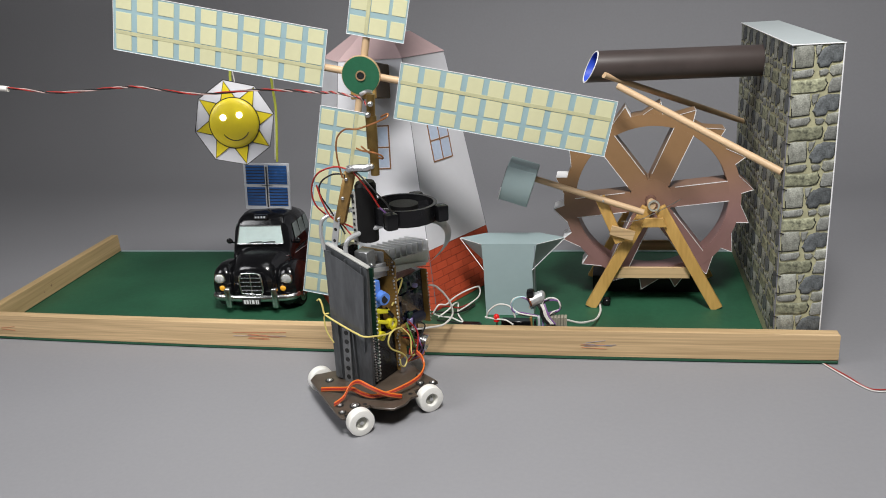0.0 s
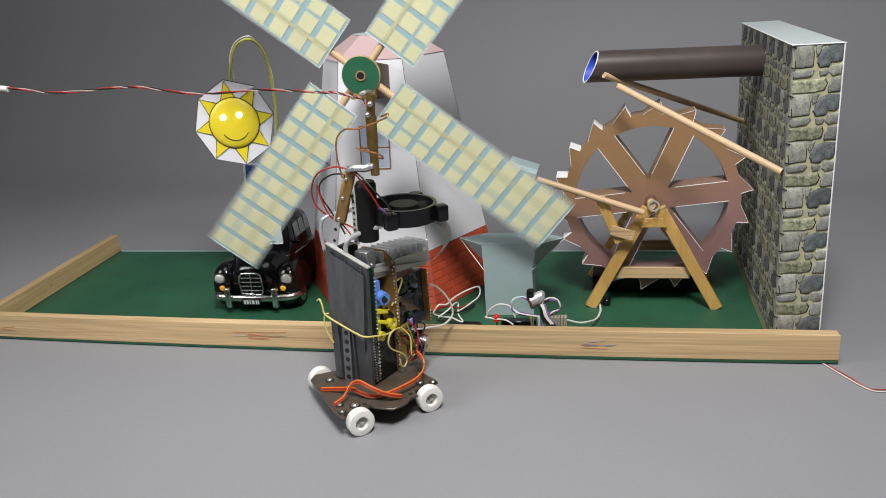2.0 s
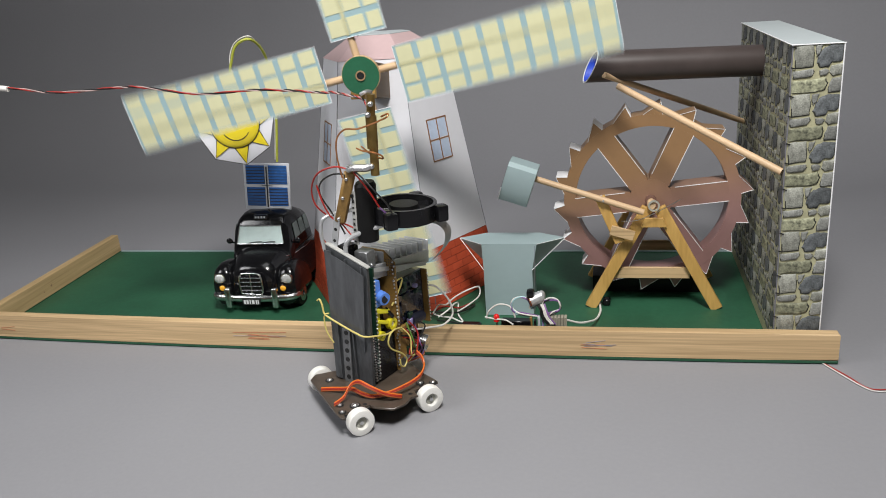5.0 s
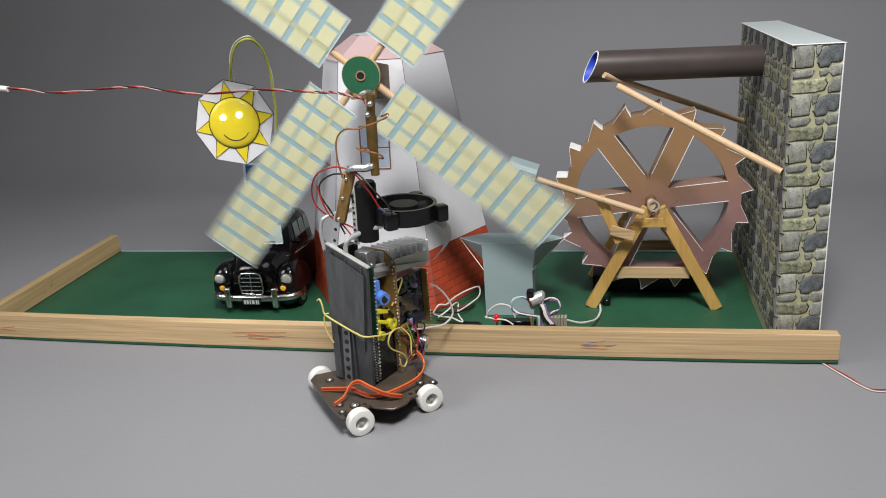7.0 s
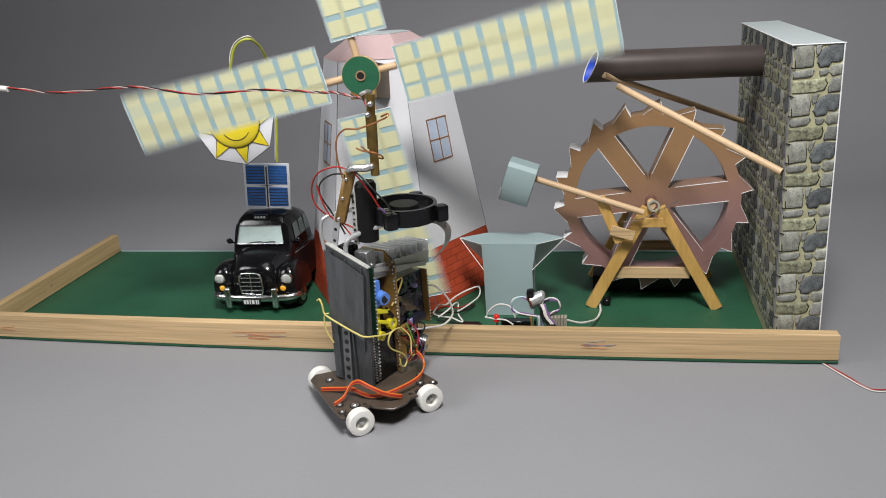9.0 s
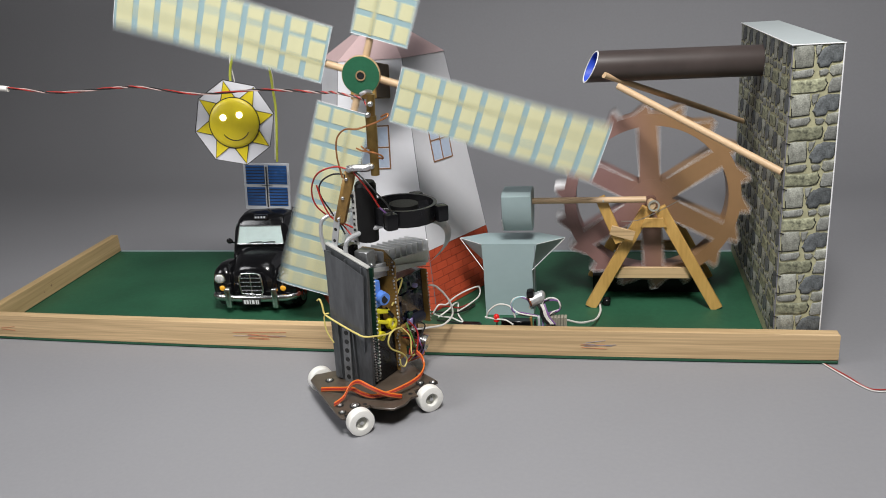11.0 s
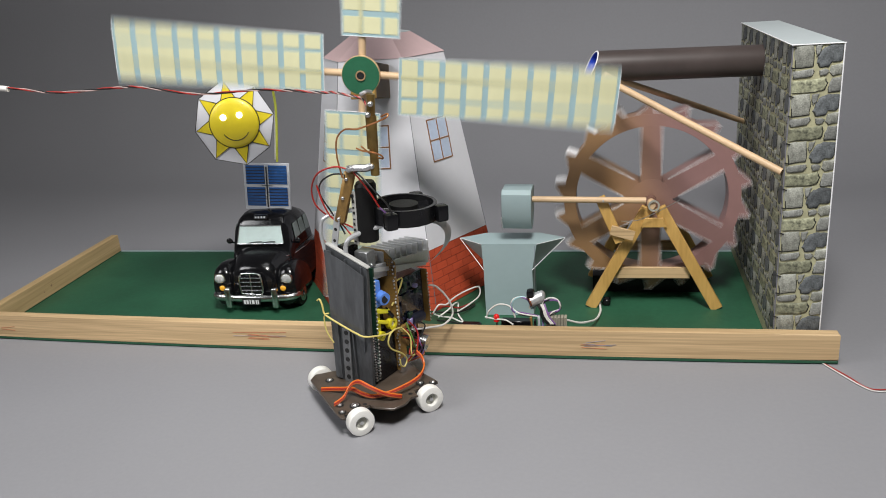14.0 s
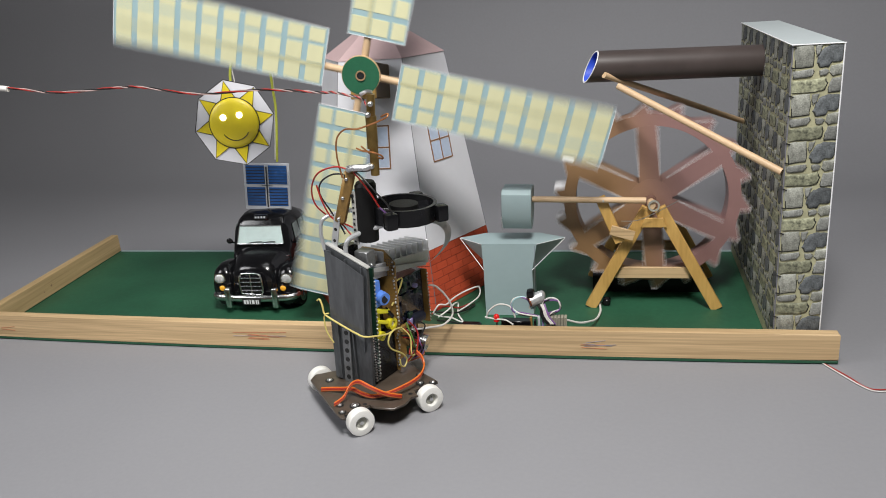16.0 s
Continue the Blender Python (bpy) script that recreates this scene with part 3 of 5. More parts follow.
def build_hammer():
    """Lever along x; the head lies at negative x."""
    t = thing("trip_hammer", "blue-grey card hammer head on a pale wooden handle", "hammer")
    t.location = PIVOT
    part("handle", rod(nb(), (-0.0738, 0, 0), (0.043, 0, 0), 0.0033, n=14), M["dowel"], t, "pale wooden dowel handle")
    bm = nb()
    sec = [(-0.0125, 0.0155), (0.0125, 0.0155), (0.017, 0.0115), (0.017, -0.0125), (0.006, -0.0285), (-0.006, -0.0285), (-0.017, -0.0125), (-0.017, 0.0115)]
    prism(bm, [(y, z - 0.0025) for y, z in sec], -0.1045, -0.0735, "x", 0.0005)
    part("head", bm, M["anvil"], t, "folded blue-grey card head")
    part("head_edge", bar(nb(), (-0.1048, -0.0171, -0.0150), (-0.1048, -0.0062, -0.0311), 0.0009, 0.0009, (1, 0, 0)), M["cut"], t, "white cut card edge")
    part("head_edge", bar(nb(), (-0.1048, -0.0172, 0.0090), (-0.1048, -0.0172, -0.0150), 0.0006, 0.0006, (1, 0, 0)), M["seam"], t, "grey fold")
    part("pivot_pin", rod(nb(), (0, -0.005, 0), (0, 0.008, 0), 0.0011, n=10), M["steel"], t, "steel pin")
    return t


def build_anvil():
    t = thing("anvil", "folded blue-grey card anvil with white cut edges", "anvil")
    y0, y1, ym, zt, zw, zb = 0.086, 0.125, 0.108, 0.0868, 0.058, 0.0043
    top = [(-0.3675, ym), (-0.3405, y0), (-0.2810, y0), (-0.2525, ym), (-0.2810, y1), (-0.3405, y1)]
    neck = [(-0.3400, ym), (-0.3395, y0 + 0.0002), (-0.2866, y0 + 0.0002), (-0.2862, ym), (-0.2866, y1 - 0.002), (-0.3395, y1 - 0.002)]
    bm = nb()
    loft(bm, [[(x, y, zb) for x, y in neck], [(x, y, zw) for x, y in neck], [(x, y, zt) for x, y in top]])
    part("body", bm, M["anvil"], t, "blue-grey card", smooth=8)
    part("face", prism(nb(), top, zt + 0.0001, zt + 0.0006, bevel=0.0001), M["anvil"], t, "flat pale card top", smooth=8)
    for a, b, c in ((top[0], neck[1], top[1]), (top[3], neck[2], top[2])):
        part("cut_edge", tube(nb(), [(a[0], a[1] - 0.001, zt), (b[0], b[1] - 0.0006, zw)], 0.00035, step=1), M["cut"], t, "white cut edge")
        part("cut_edge", tube(nb(), [(a[0], a[1] - 0.0005, zt + 0.0003), (c[0], c[1] - 0.0005, zt + 0.0003)], 0.0003, step=1), M["cut"], t, "white cut edge")
    part("fold_line", bar(nb(), (-0.2864, y0 - 0.0001, 0.007), (-0.2830, y0 - 0.0001, 0.085), 0.0004, 0.0003), M["seam"], t, "grey fold")
    return t


# ---- windmill ----
MILL = Vector((-0.4628, 0.1958, 0.0042))
MILL_TURN = math.degrees(math.atan2(0.243, 0.97))


def hexring(r, z):
    """Corners of the tower at height z: the third of them faces the front."""
    out = []
    for k in range(6):
        a = radians(11.5 + 60 * k)
        out.append(Vector((r * math.cos(a), -r * math.sin(a), z)))
    return out


def build_windmill():
    t = thing("windmill", "white card tower mill with printed windows and brick foot", "windmill", m=pose(*MILL, 0, 0, MILL_TURN))
    H, RB, RT = 0.2784, 0.1214, 0.0717
    rad = lambda z: RB + (RT - RB) * z / H
    zb = 0.0687
    bm = nb()
    loft(bm, [hexring(rad(0), 0), hexring(rad(zb), zb)])
    part("brick_foot", bm, M["mortar"], t, "dark red brick joints", smooth=5)
    bm = nb()
    loft(bm, [hexring(rad(zb), zb + 0.0002), hexring(RT, H)])
    part("tower_wall", bm, M["white"], t, "white card", smooth=5)
    bm = nb()
    loft(bm, [hexring(RT + 0.001, H + 0.0002), hexring(RT * 0.49, H + 0.024)])
    part("roof", bm, M["pink"], t, "dusty pink card roof", smooth=5)
    part("roof_cap", prism(nb(), [p.xy for p in hexring(RT * 0.485, 0)], H + 0.0242, H + 0.025), M["wall_top"], t, "pale card cap")

    def face(k):
        """Frame of the face between corner k and the next: origin at its foot's middle, x along it, z up the slope."""
        a, b = hexring(RB, 0)[k], hexring(RB, 0)[(k + 1) % 6]
        c, d = hexring(RT, H)[k], hexring(RT, H)[(k + 1) % 6]
        o = (a + b) / 2
        x = (a - b).normalized()
        z = ((c + d) / 2 - o).normalized()
        y = z.cross(x)
        m = Matrix((x, y, z)).transposed().to_4x4()
        m.translation = o
        return m, (a - b).length / 2, (c - d).length / 2, ((c + d) / 2 - o).length

    for k in range(6):
        a, c = hexring(RB, 0)[k], hexring(RT, H)[k]
        part("corner_seam", tube(nb(), [a * 1.001, c * 1.001], 0.00035, n=5, step=1), M["seam"], t, "thin grey fold")
    # windows printed with brown frames
    for k in (0, 1, 2):
        m, wb, wt, ln = face(k)
        w, h = 0.0165, 0.0235
        for z in (0.187, ):
            win = part("window", box(nb(), (-w, -0.0002, z - h), (w, 0.0001, z + h)), M["white"], t, "white window with brown bars and pale panes", m=m)
            for x in (-w, 0, w):
                part("window_bar", box(nb(), (x - 0.0007, -0.0006, z - h), (x + 0.0007, 0.0002, z + h)), M["frame"], win, "brown frame bar")
            for zz in (z - h, z, z + h):
                part("window_bar", box(nb(), (-w - 0.0007, -0.0007, zz - 0.0007), (w + 0.0007, 0.0002, zz + 0.0007)), M["frame"], win, "brown frame bar")
            for x in (-1, 1):
                for s in (-1, 1):
                    part("pane", box(nb(), (x * w / 2 - w * 0.42, -0.0004, z + s * h / 2 - h * 0.43), (x * w / 2 + w * 0.42, 0.0001, z + s * h / 2 + h * 0.43)), M["pane"], win, "pale blue pane")
    # bricks of the foot, on the three faces that show
    bh, bw = 0.00868, 0.0185
    brick = nb()
    box(brick, (-bw / 2 + 0.0004, -0.0005, 0.0004), (bw / 2 - 0.0004, 0.0, bh - 0.0004))
    finish(brick, 20)
    me = bpy.data.meshes.new("brick")
    brick.to_mesh(me)
    brick.free()
    me.materials.append(M["brick"])
    for k in (0, 1, 2):
        m, wb, wt, ln = face(k)
        for r in range(8):
            z = r * bh
            half = wb + (wt - wb) * z / ln - 0.0006
            x = -half
            first = bw * (0.5 if r % 2 else 1.0)
            while x < half - 0.001:
                w = min(first, half - x)
                first = bw
                part("brick", me, None, t, m=m @ Matrix.Translation((x + w / 2, 0, z)) @ Matrix.Diagonal((w / bw, 1, 1, 1)))
                x += w
    # gear box behind the sails
    fm, _, _, _ = face(1)
    bm = nb()
    box(bm, (-0.004, -0.062, 0.240), (0.021, 0.0, 0.276), 0.001, fm)
    part("gear_box", bm, M["dark_wood"], t, "small brown wooden gear box")
    bm = nb()
    box(bm, (-0.0045, -0.0665, 0.2395), (0.0215, -0.0622, 0.2765), 0.0005, fm)
    part("gear_plate", bm, M["stick"], t, "thin wooden plate")
    return t


ROTOR = Vector((-0.4376, 0.030, 0.2785))
ROTOR_TILT = -5.0
ROTOR_YAW = 5.5
WHEEL_REST = 0.0


def build_rotor():
    t = thing("windmill_sails", "four blue card sails with cream patches on wooden spars", "sails")
    part("hub_disc", rod(nb(), (0, -0.0035, 0), (0, 0.0005, 0), 0.0181, n=56), M["green_disc"], t, "green painted disc")
    part("hub_rim", ring_disc(nb(), 0.0181, 0.0187, -0.0028, 0.0012, 56), M["pine"], t, "bare wooden disc edge")
    part("hub_ring", ring_disc(nb(), 0.0036, 0.0049, -0.0046, -0.0036, 28), M["dowel_dark"], t, "worn wooden ring round the shaft hole")
    part("hub_hole", rod(nb(), (0, -0.0040, 0), (0, -0.0030, 0), 0.0037, n=24), M["ink"], t, "dark shaft hole")
    part("shaft", rod(nb(), (0, 0.0015, 0), (0, 0.020, 0), 0.0035, n=14), M["dowel"], t, "wooden shaft")
    # one sail along +x, the patches in three lines of ten
    L0, L1, wa, wb = 0.0365, 0.2450, -0.0365, 0.0185
    bm = nb()
    box(bm, (L0, -0.0004, wa), (L1, 0.0004, wb), 0.0002)
    sail = bpy.data.meshes.new("sail")
    finish(bm, 20).to_mesh(sail)
    bm.free()
    sail.materials.append(M["blade"])
    edge = bpy.data.meshes.new("sail_edge")
    bm = nb()
    for z in (wa, wb):
        bar(bm, (L0, -0.0003, z), (L1, -0.0003, z), 0.0004, 0.0010)
    for x in (L0, L1):
        bar(bm, (x, -0.0003, wa), (x, -0.0003, wb), 0.0004, 0.0010)
    finish(bm, 20).to_mesh(edge)
    bm.free()
    edge.materials.append(M["cut"])
    patches = []
    rows = [(-0.0350, -0.0220), (-0.0188, -0.0022), (0.0008, 0.0168)]
    for lo, hi in rows:
        bm = nb()
        box(bm, (-0.0076, -0.0008, lo), (0.0076, -0.0004, hi), 0.0001)
        me = bpy.data.meshes.new("sail_patch")
        finish(bm, 20).to_mesh(me)
        bm.free()
        me.materials.append(M["cream"])
        patches.append(me)
    bm = nb()
    rod(bm, (0.012, 0, 0), (0.24, 0, 0), 0.0036, n=12)
    spar = bpy.data.meshes.new("spar")
    finish(bm, 40).to_mesh(spar)
    bm.free()
    spar.materials.append(M["dowel"])
    pitch = (L1 - L0) / 10
    for k in range(4):
        m = pose(0, 0, 0, 0, -90 * k, 0)
        part("spar", spar, None, t, "pale wooden dowel", m=m @ Matrix.Translation((0, 0.0042, 0)))
        s = part("sail", sail, None, t, m=m)
        # the fold's soft shading is put into this strip's olive colour
        part("spar_crease", box(nb(), (L0 + 0.002, -0.0010, -0.0016), (L1 - 0.002, -0.0008, 0.0020), 0.0001), M["crease"], s, "olive strip painting the soft fold's shading over the spar")
        part("sail_edge", edge, None, s)
        for i in range(10):
            for me in patches:
                part("sail_patch", me, None, s, m=Matrix.Translation((L0 + pitch * (i + 0.5), 0, 0)))
    return t


# ---- toy taxi ----
def superellipse(w, z0, z1, y, n=28, p=3.2, top=1.0):
    out = []
    for k in range(n):
        a = 2 * math.pi * k / n
        c, s = math.cos(a), math.sin(a)
        x = w * math.copysign(abs(c) ** (2 / p), c)
        zz = math.copysign(abs(s) ** (2 / p), s)
        x *= top + (1 - top) * (0.5 - 0.5 * zz)
        out.append(Vector((x, y, (z0 + z1) / 2 + (z1 - z0) / 2 * zz)))
    return out


def build_taxi():
    t = thing("toy_taxi", "glossy black vintage toy taxi with chrome grille on the board", "toy car", m=pose(-0.6142, 0.0815, 0.0042, 0, 0, 1.5) @ Matrix.Diagonal((1.07, 0.80, 0.99, 1)))
    bm = nb()
    body = [(0.006, 0.026, 0.016, 0.050, 0.7), (0.010, 0.031, 0.012, 0.056, 0.72), (0.022, 0.034, 0.011, 0.061, 0.74), (0.045, 0.038, 0.010, 0.067, 0.78),
            (0.062, 0.043, 0.010, 0.070, 0.84), (0.10, 0.046, 0.010, 0.068, 0.9), (0.14, 0.046, 0.010, 0.066, 0.88), (0.17, 0.041, 0.012, 0.058, 0.8), (0.185, 0.032, 0.016, 0.046, 0.8)]
    loft(bm, [superellipse(w, z0, z1, y, 32, 3.4, tp) for y, w, z0, z1, tp in body])
    part("body", bm, M["black"], t, "glossy black bodywork")

    def flank(y, z):
        """Half width of the bodywork at height z."""
        k = max(i for i in range(len(body) - 1) if body[i][0] <= y)
        f = (y - body[k][0]) / (body[k + 1][0] - body[k][0])
        w, z0, z1, tp = [a + (b - a) * f for a, b in zip(body[k][1:], body[k + 1][1:])]
        zz = min(0.99, max(-0.99, (2 * z - z0 - z1) / (z1 - z0)))
        c = math.sqrt(1 - abs(zz) ** 3.4)
        return w * c ** (2 / 3.4) * (tp + (1 - tp) * (0.5 - 0.5 * zz))

    bm = nb()
    cabin = [(0.052, 0.036, 0.050, 0.066, 0.9), (0.058, 0.0385, 0.050, 0.082, 0.82), (0.064, 0.039, 0.050, 0.098, 0.80), (0.074, 0.039, 0.050, 0.1045, 0.80), (0.09, 0.0395, 0.050, 0.107, 0.80),
             (0.115, 0.0395, 0.050, 0.106, 0.80), (0.14, 0.038, 0.050, 0.098, 0.8), (0.152, 0.035, 0.050, 0.082, 0.8), (0.16, 0.030, 0.050, 0.064, 0.85)]
    loft(bm, [superellipse(w, z0, z1, y, 32, 4.4, tp) for y, w, z0, z1, tp in cabin])
    part("cabin", bm, M["black"], t, "glossy black cabin")
    for s in (-1, 1):
        bm = nb()
        loft(bm, [superellipse(r, 0.008, z, y, 20, 2.4) for y, r, z in ((0.006, 0.006, 0.036), (0.009, 0.0105, 0.047), (0.016, 0.0125, 0.0535), (0.03, 0.0125, 0.056), (0.05, 0.011, 0.054), (0.075, 0.008, 0.046), (0.1, 0.004, 0.034))])
        part("front_wing", bm, M["black"], t, "rounded black wing", m=Matrix.Translation((s * 0.0375, 0, 0)))
        bm = nb()
        loft(bm, [superellipse(r, 0.008, z, y, 20, 2.4) for y, r, z in ((0.115, 0.003, 0.03), (0.13, 0.008, 0.044), (0.15, 0.010, 0.048), (0.17, 0.008, 0.042), (0.183, 0.004, 0.03))])
        part("rear_wing", bm, M["black"], t, "rounded black wing", m=Matrix.Translation((s * 0.040, 0, 0)))
        lamp_ob = part("headlight", ball(nb(), (s * 0.0390, 0.0075, 0.0405), 0.0060, 18, (1, 0.55, 1)), M["lampglass"], t, "round clear headlight")
        part("headlight_ring", ring_disc(nb(), 0.0057, 0.0069, -0.001, 0.003, 24), M["chrome"], lamp_ob, "chrome ring", m=Matrix.Translation((s * 0.0390, 0.0075, 0.0405)))
        part("indicator", ball(nb(), (s * 0.0375 - (0.003 if s > 0 else -0.001), 0.0045, 0.0295), 0.0034, 12, (1, 0.6, 1)), M["amber"], t, "amber indicator lens")
        part("overrider", box(nb(), (s * 0.0270 - 0.0034, -0.0095, 0.008), (s * 0.0270 + 0.0034, 0.000, 0.0330), 0.0030, seg=3), M["chrome"], t, "chrome overrider")
        bm = nb()
        rod(bm, (s * 0.036, 0.066, 0.0700), (s * 0.0400, 0.062, 0.0725), 0.0011, n=8)
        ball(bm, (s * 0.0408, 0.062, 0.0735), 0.0039, 14, (1, 0.5, 0.95))
        part("wing_mirror", bm, M["black"], t, "black door mirror")
        for y in (0.034, 0.148):
            w = part("wheel", rod(nb(), (s * 0.036, 0, 0), (s * 0.0475, 0, 0), 0.0145, n=32), M["rubber"], t, "black rubber tyre", m=Matrix.Translation((0, y, 0.0145)) @ Matrix.Diagonal((1, 1.28, 1, 1)))
            bm = nb()
            ring_disc(bm, 0.003, 0.0095, 0.0476, 0.0484, 28, "x")
            bm2 = part("hub_cap", bm, M["chrome"], w, "chrome hub cap", m=None if s > 0 else pose(0, 0, 0, 0, 0, 180))
        for y0, y1 in ((0.071, 0.090), (0.0935, 0.112), (0.1155, 0.130)):
            pts = [(y0, 0.074), (y1, 0.074), (y1 - 0.001, 0.092), (y0 + 0.003, 0.092)]
            bm = nb()
            prism(bm, pts, -0.0006, 0.0006, "x", 0.0003)
            part("side_window", bm, M["glass_d"], t, "grey side window", m=Matrix.Translation((s * 0.0352, 0, 0)) @ Matrix.Translation((0, 0, 0.083)) @ pose(0, 0, 0, 0, s * -9, 0) @ Matrix.Translation((0, 0, -0.083)))
        # bright line modelled in place of the reflected highlight along the flank
        part("chrome_strip", tube(nb(), [(s * (flank(y, 0.0575) + 0.0003), y, 0.0575) for y in (0.046, 0.062, 0.08, 0.10, 0.12, 0.14)], 0.0006), M["chrome"], t, "thin chrome line drawn as a highlight on the flank")
    bm = nb()
    prism(bm, [(-0.0275, 0.0715), (0.0275, 0.0715), (0.0245, 0.0935), (-0.0245, 0.0935)], -0.0006, 0.0006, "y", 0.0003)
    scr = part("windscreen", bm, M["glass"], t, "pale reflecting windscreen", m=Matrix.Translation((0, 0.0552, 0.0825)) @ pose(0, 0, 0, -22, 0, 0) @ Matrix.Translation((0, 0, -0.0825)))
    bm = nb()
    tube(bm, [(-0.0275, -0.0012, 0.0712), (0.0275, -0.0012, 0.0712), (0.0248, -0.0012, 0.0938), (-0.0248, -0.0012, 0.0938), (-0.0275, -0.0012, 0.0712)], 0.0008, step=1)
    part("screen_frame", bm, M["chrome"], scr, "thin chrome frame")
    for s in (-1, 1):
        part("wiper", tube(nb(), [(s * 0.008 - 0.006, -0.0018, 0.0719), (s * 0.008 + 0.001, -0.0022, 0.0734), (s * 0.008 + 0.010, -0.0020, 0.0738)], 0.0006), M["ink"], scr, "black wiper")
    # grille with bars
    g = part("grille", box(nb(), (-0.0142, -0.0008, 0.023), (0.0142, 0.008, 0.0555), 0.004, seg=3), M["plastic"], t, "dark grille opening", m=Matrix.Translation((0, 0, 0.0240)) @ Matrix.Diagonal((0.86, 1, 0.76, 1)) @ Matrix.Translation((0, 0, -0.0235)))
    fr = [(-0.0136, -0.0016, 0.0245), (-0.0150, -0.0016, 0.045), (-0.0120, -0.0012, 0.0555), (0, -0.0012, 0.0575), (0.0120, -0.0012, 0.0555), (0.0150, -0.0016, 0.045), (0.0136, -0.0016, 0.0245), (0, -0.0016, 0.0235), (-0.0136, -0.0016, 0.0245)]
    part("grille_frame", tube(nb(), fr, 0.0013, n=8), M["chrome"], g, "chrome grille frame")
    for k in range(4):
        z = 0.0295 + 0.0068 * k
        part("grille_bar", rod(nb(), (-0.0136, -0.0014, z), (0.0136, -0.0014, z), 0.0011, n=8), M["chrome"], g, "chrome bar")
    part("grille_bar", rod(nb(), (0, -0.0013, 0.025), (0, -0.0013, 0.056), 0.0009, n=8), M["chrome"], g, "chrome bar")
    bp = [(-0.0475, 0.016, 0.019), (-0.044, 0.005, 0.019), (-0.029, -0.001, 0.019), (0, -0.0035, 0.019), (0.029, -0.001, 0.019), (0.044, 0.005, 0.019), (0.0475, 0.016, 0.019)]
    part("front_bumper", tube(nb(), bp, 0.0042, n=10), M["chrome"], t, "curved chrome bumper")
    p = part("number_plate", box(nb(), (-0.0105, -0.0090, 0.0125), (0.0105, -0.0080, 0.0200), 0.0005), M["ink"], t, "small dark plate with pale marks")
    for x, w in ((-0.0075, 0.0022), (-0.0043, 0.0024), (-0.0012, 0.0014), (0.0022, 0.0030), (0.0060, 0.0016), (0.0082, 0.0014)):
        part("plate_mark", box(nb(), (x - w / 2, -0.0093, 0.0138), (x + w / 2, -0.0089, 0.0187)), M["plate"], p, "pale bar")
    sg = part("roof_sign", box(nb(), (-0.0085, 0.063, 0.099), (0.0085, 0.070, 0.1055), 0.002, seg=2), M["black"], t, "small black roof sign")
    for x in (-0.0052, -0.0018, 0.0018, 0.0052):
        part("sign_mark", box(nb(), (x - 0.0011, 0.0626, 0.1018), (x + 0.0011, 0.0629, 0.1040)), M["panel"], sg, "pale bar")
    return t


def build_panel():
    """Solar panel standing on the taxi's roof."""
    t = thing("solar_panel", "small blue four-cell solar panel in grey frame on the taxi", "solar panel", m=pose(-0.6150, 0.158, 0.1095, -4, 3.5, 6) @ Matrix.Diagonal((1.09, 1, 1.07, 1)))
    part("backing", box(nb(), (-0.0262, -0.0012, -0.001), (0.0262, 0.0012, 0.0525), 0.0006), M["panel"], t, "pale grey plastic plate")
    for x in (-1, 1):
        for z in (0.0142, 0.0392):
            c = part("cell", box(nb(), (x * 0.0128 - 0.0106, -0.0017, z - 0.0108), (x * 0.0128 + 0.0106, -0.0013, z + 0.0108), 0.0002), M["cell"], t, "dark blue cell")
            for k in range(6):
                zz = z - 0.0092 + 0.0034 * k
                part("finger", box(nb(), (x * 0.0128 - 0.0106, -0.0019, zz), (x * 0.0128 + 0.0106, -0.0017, zz + 0.0007)), M["ink"], c, "dark contact line")
    part("contact_strip", box(nb(), (-0.0007, -0.0018, 0.002), (0.0007, -0.0012, 0.0485)), M["ink"], t, "black contact strip")
    part("contact_strip", box(nb(), (-0.006, -0.0018, 0.0264), (0.006, -0.0012, 0.0270)), M["ink"], t, "black contact strip")
    return t


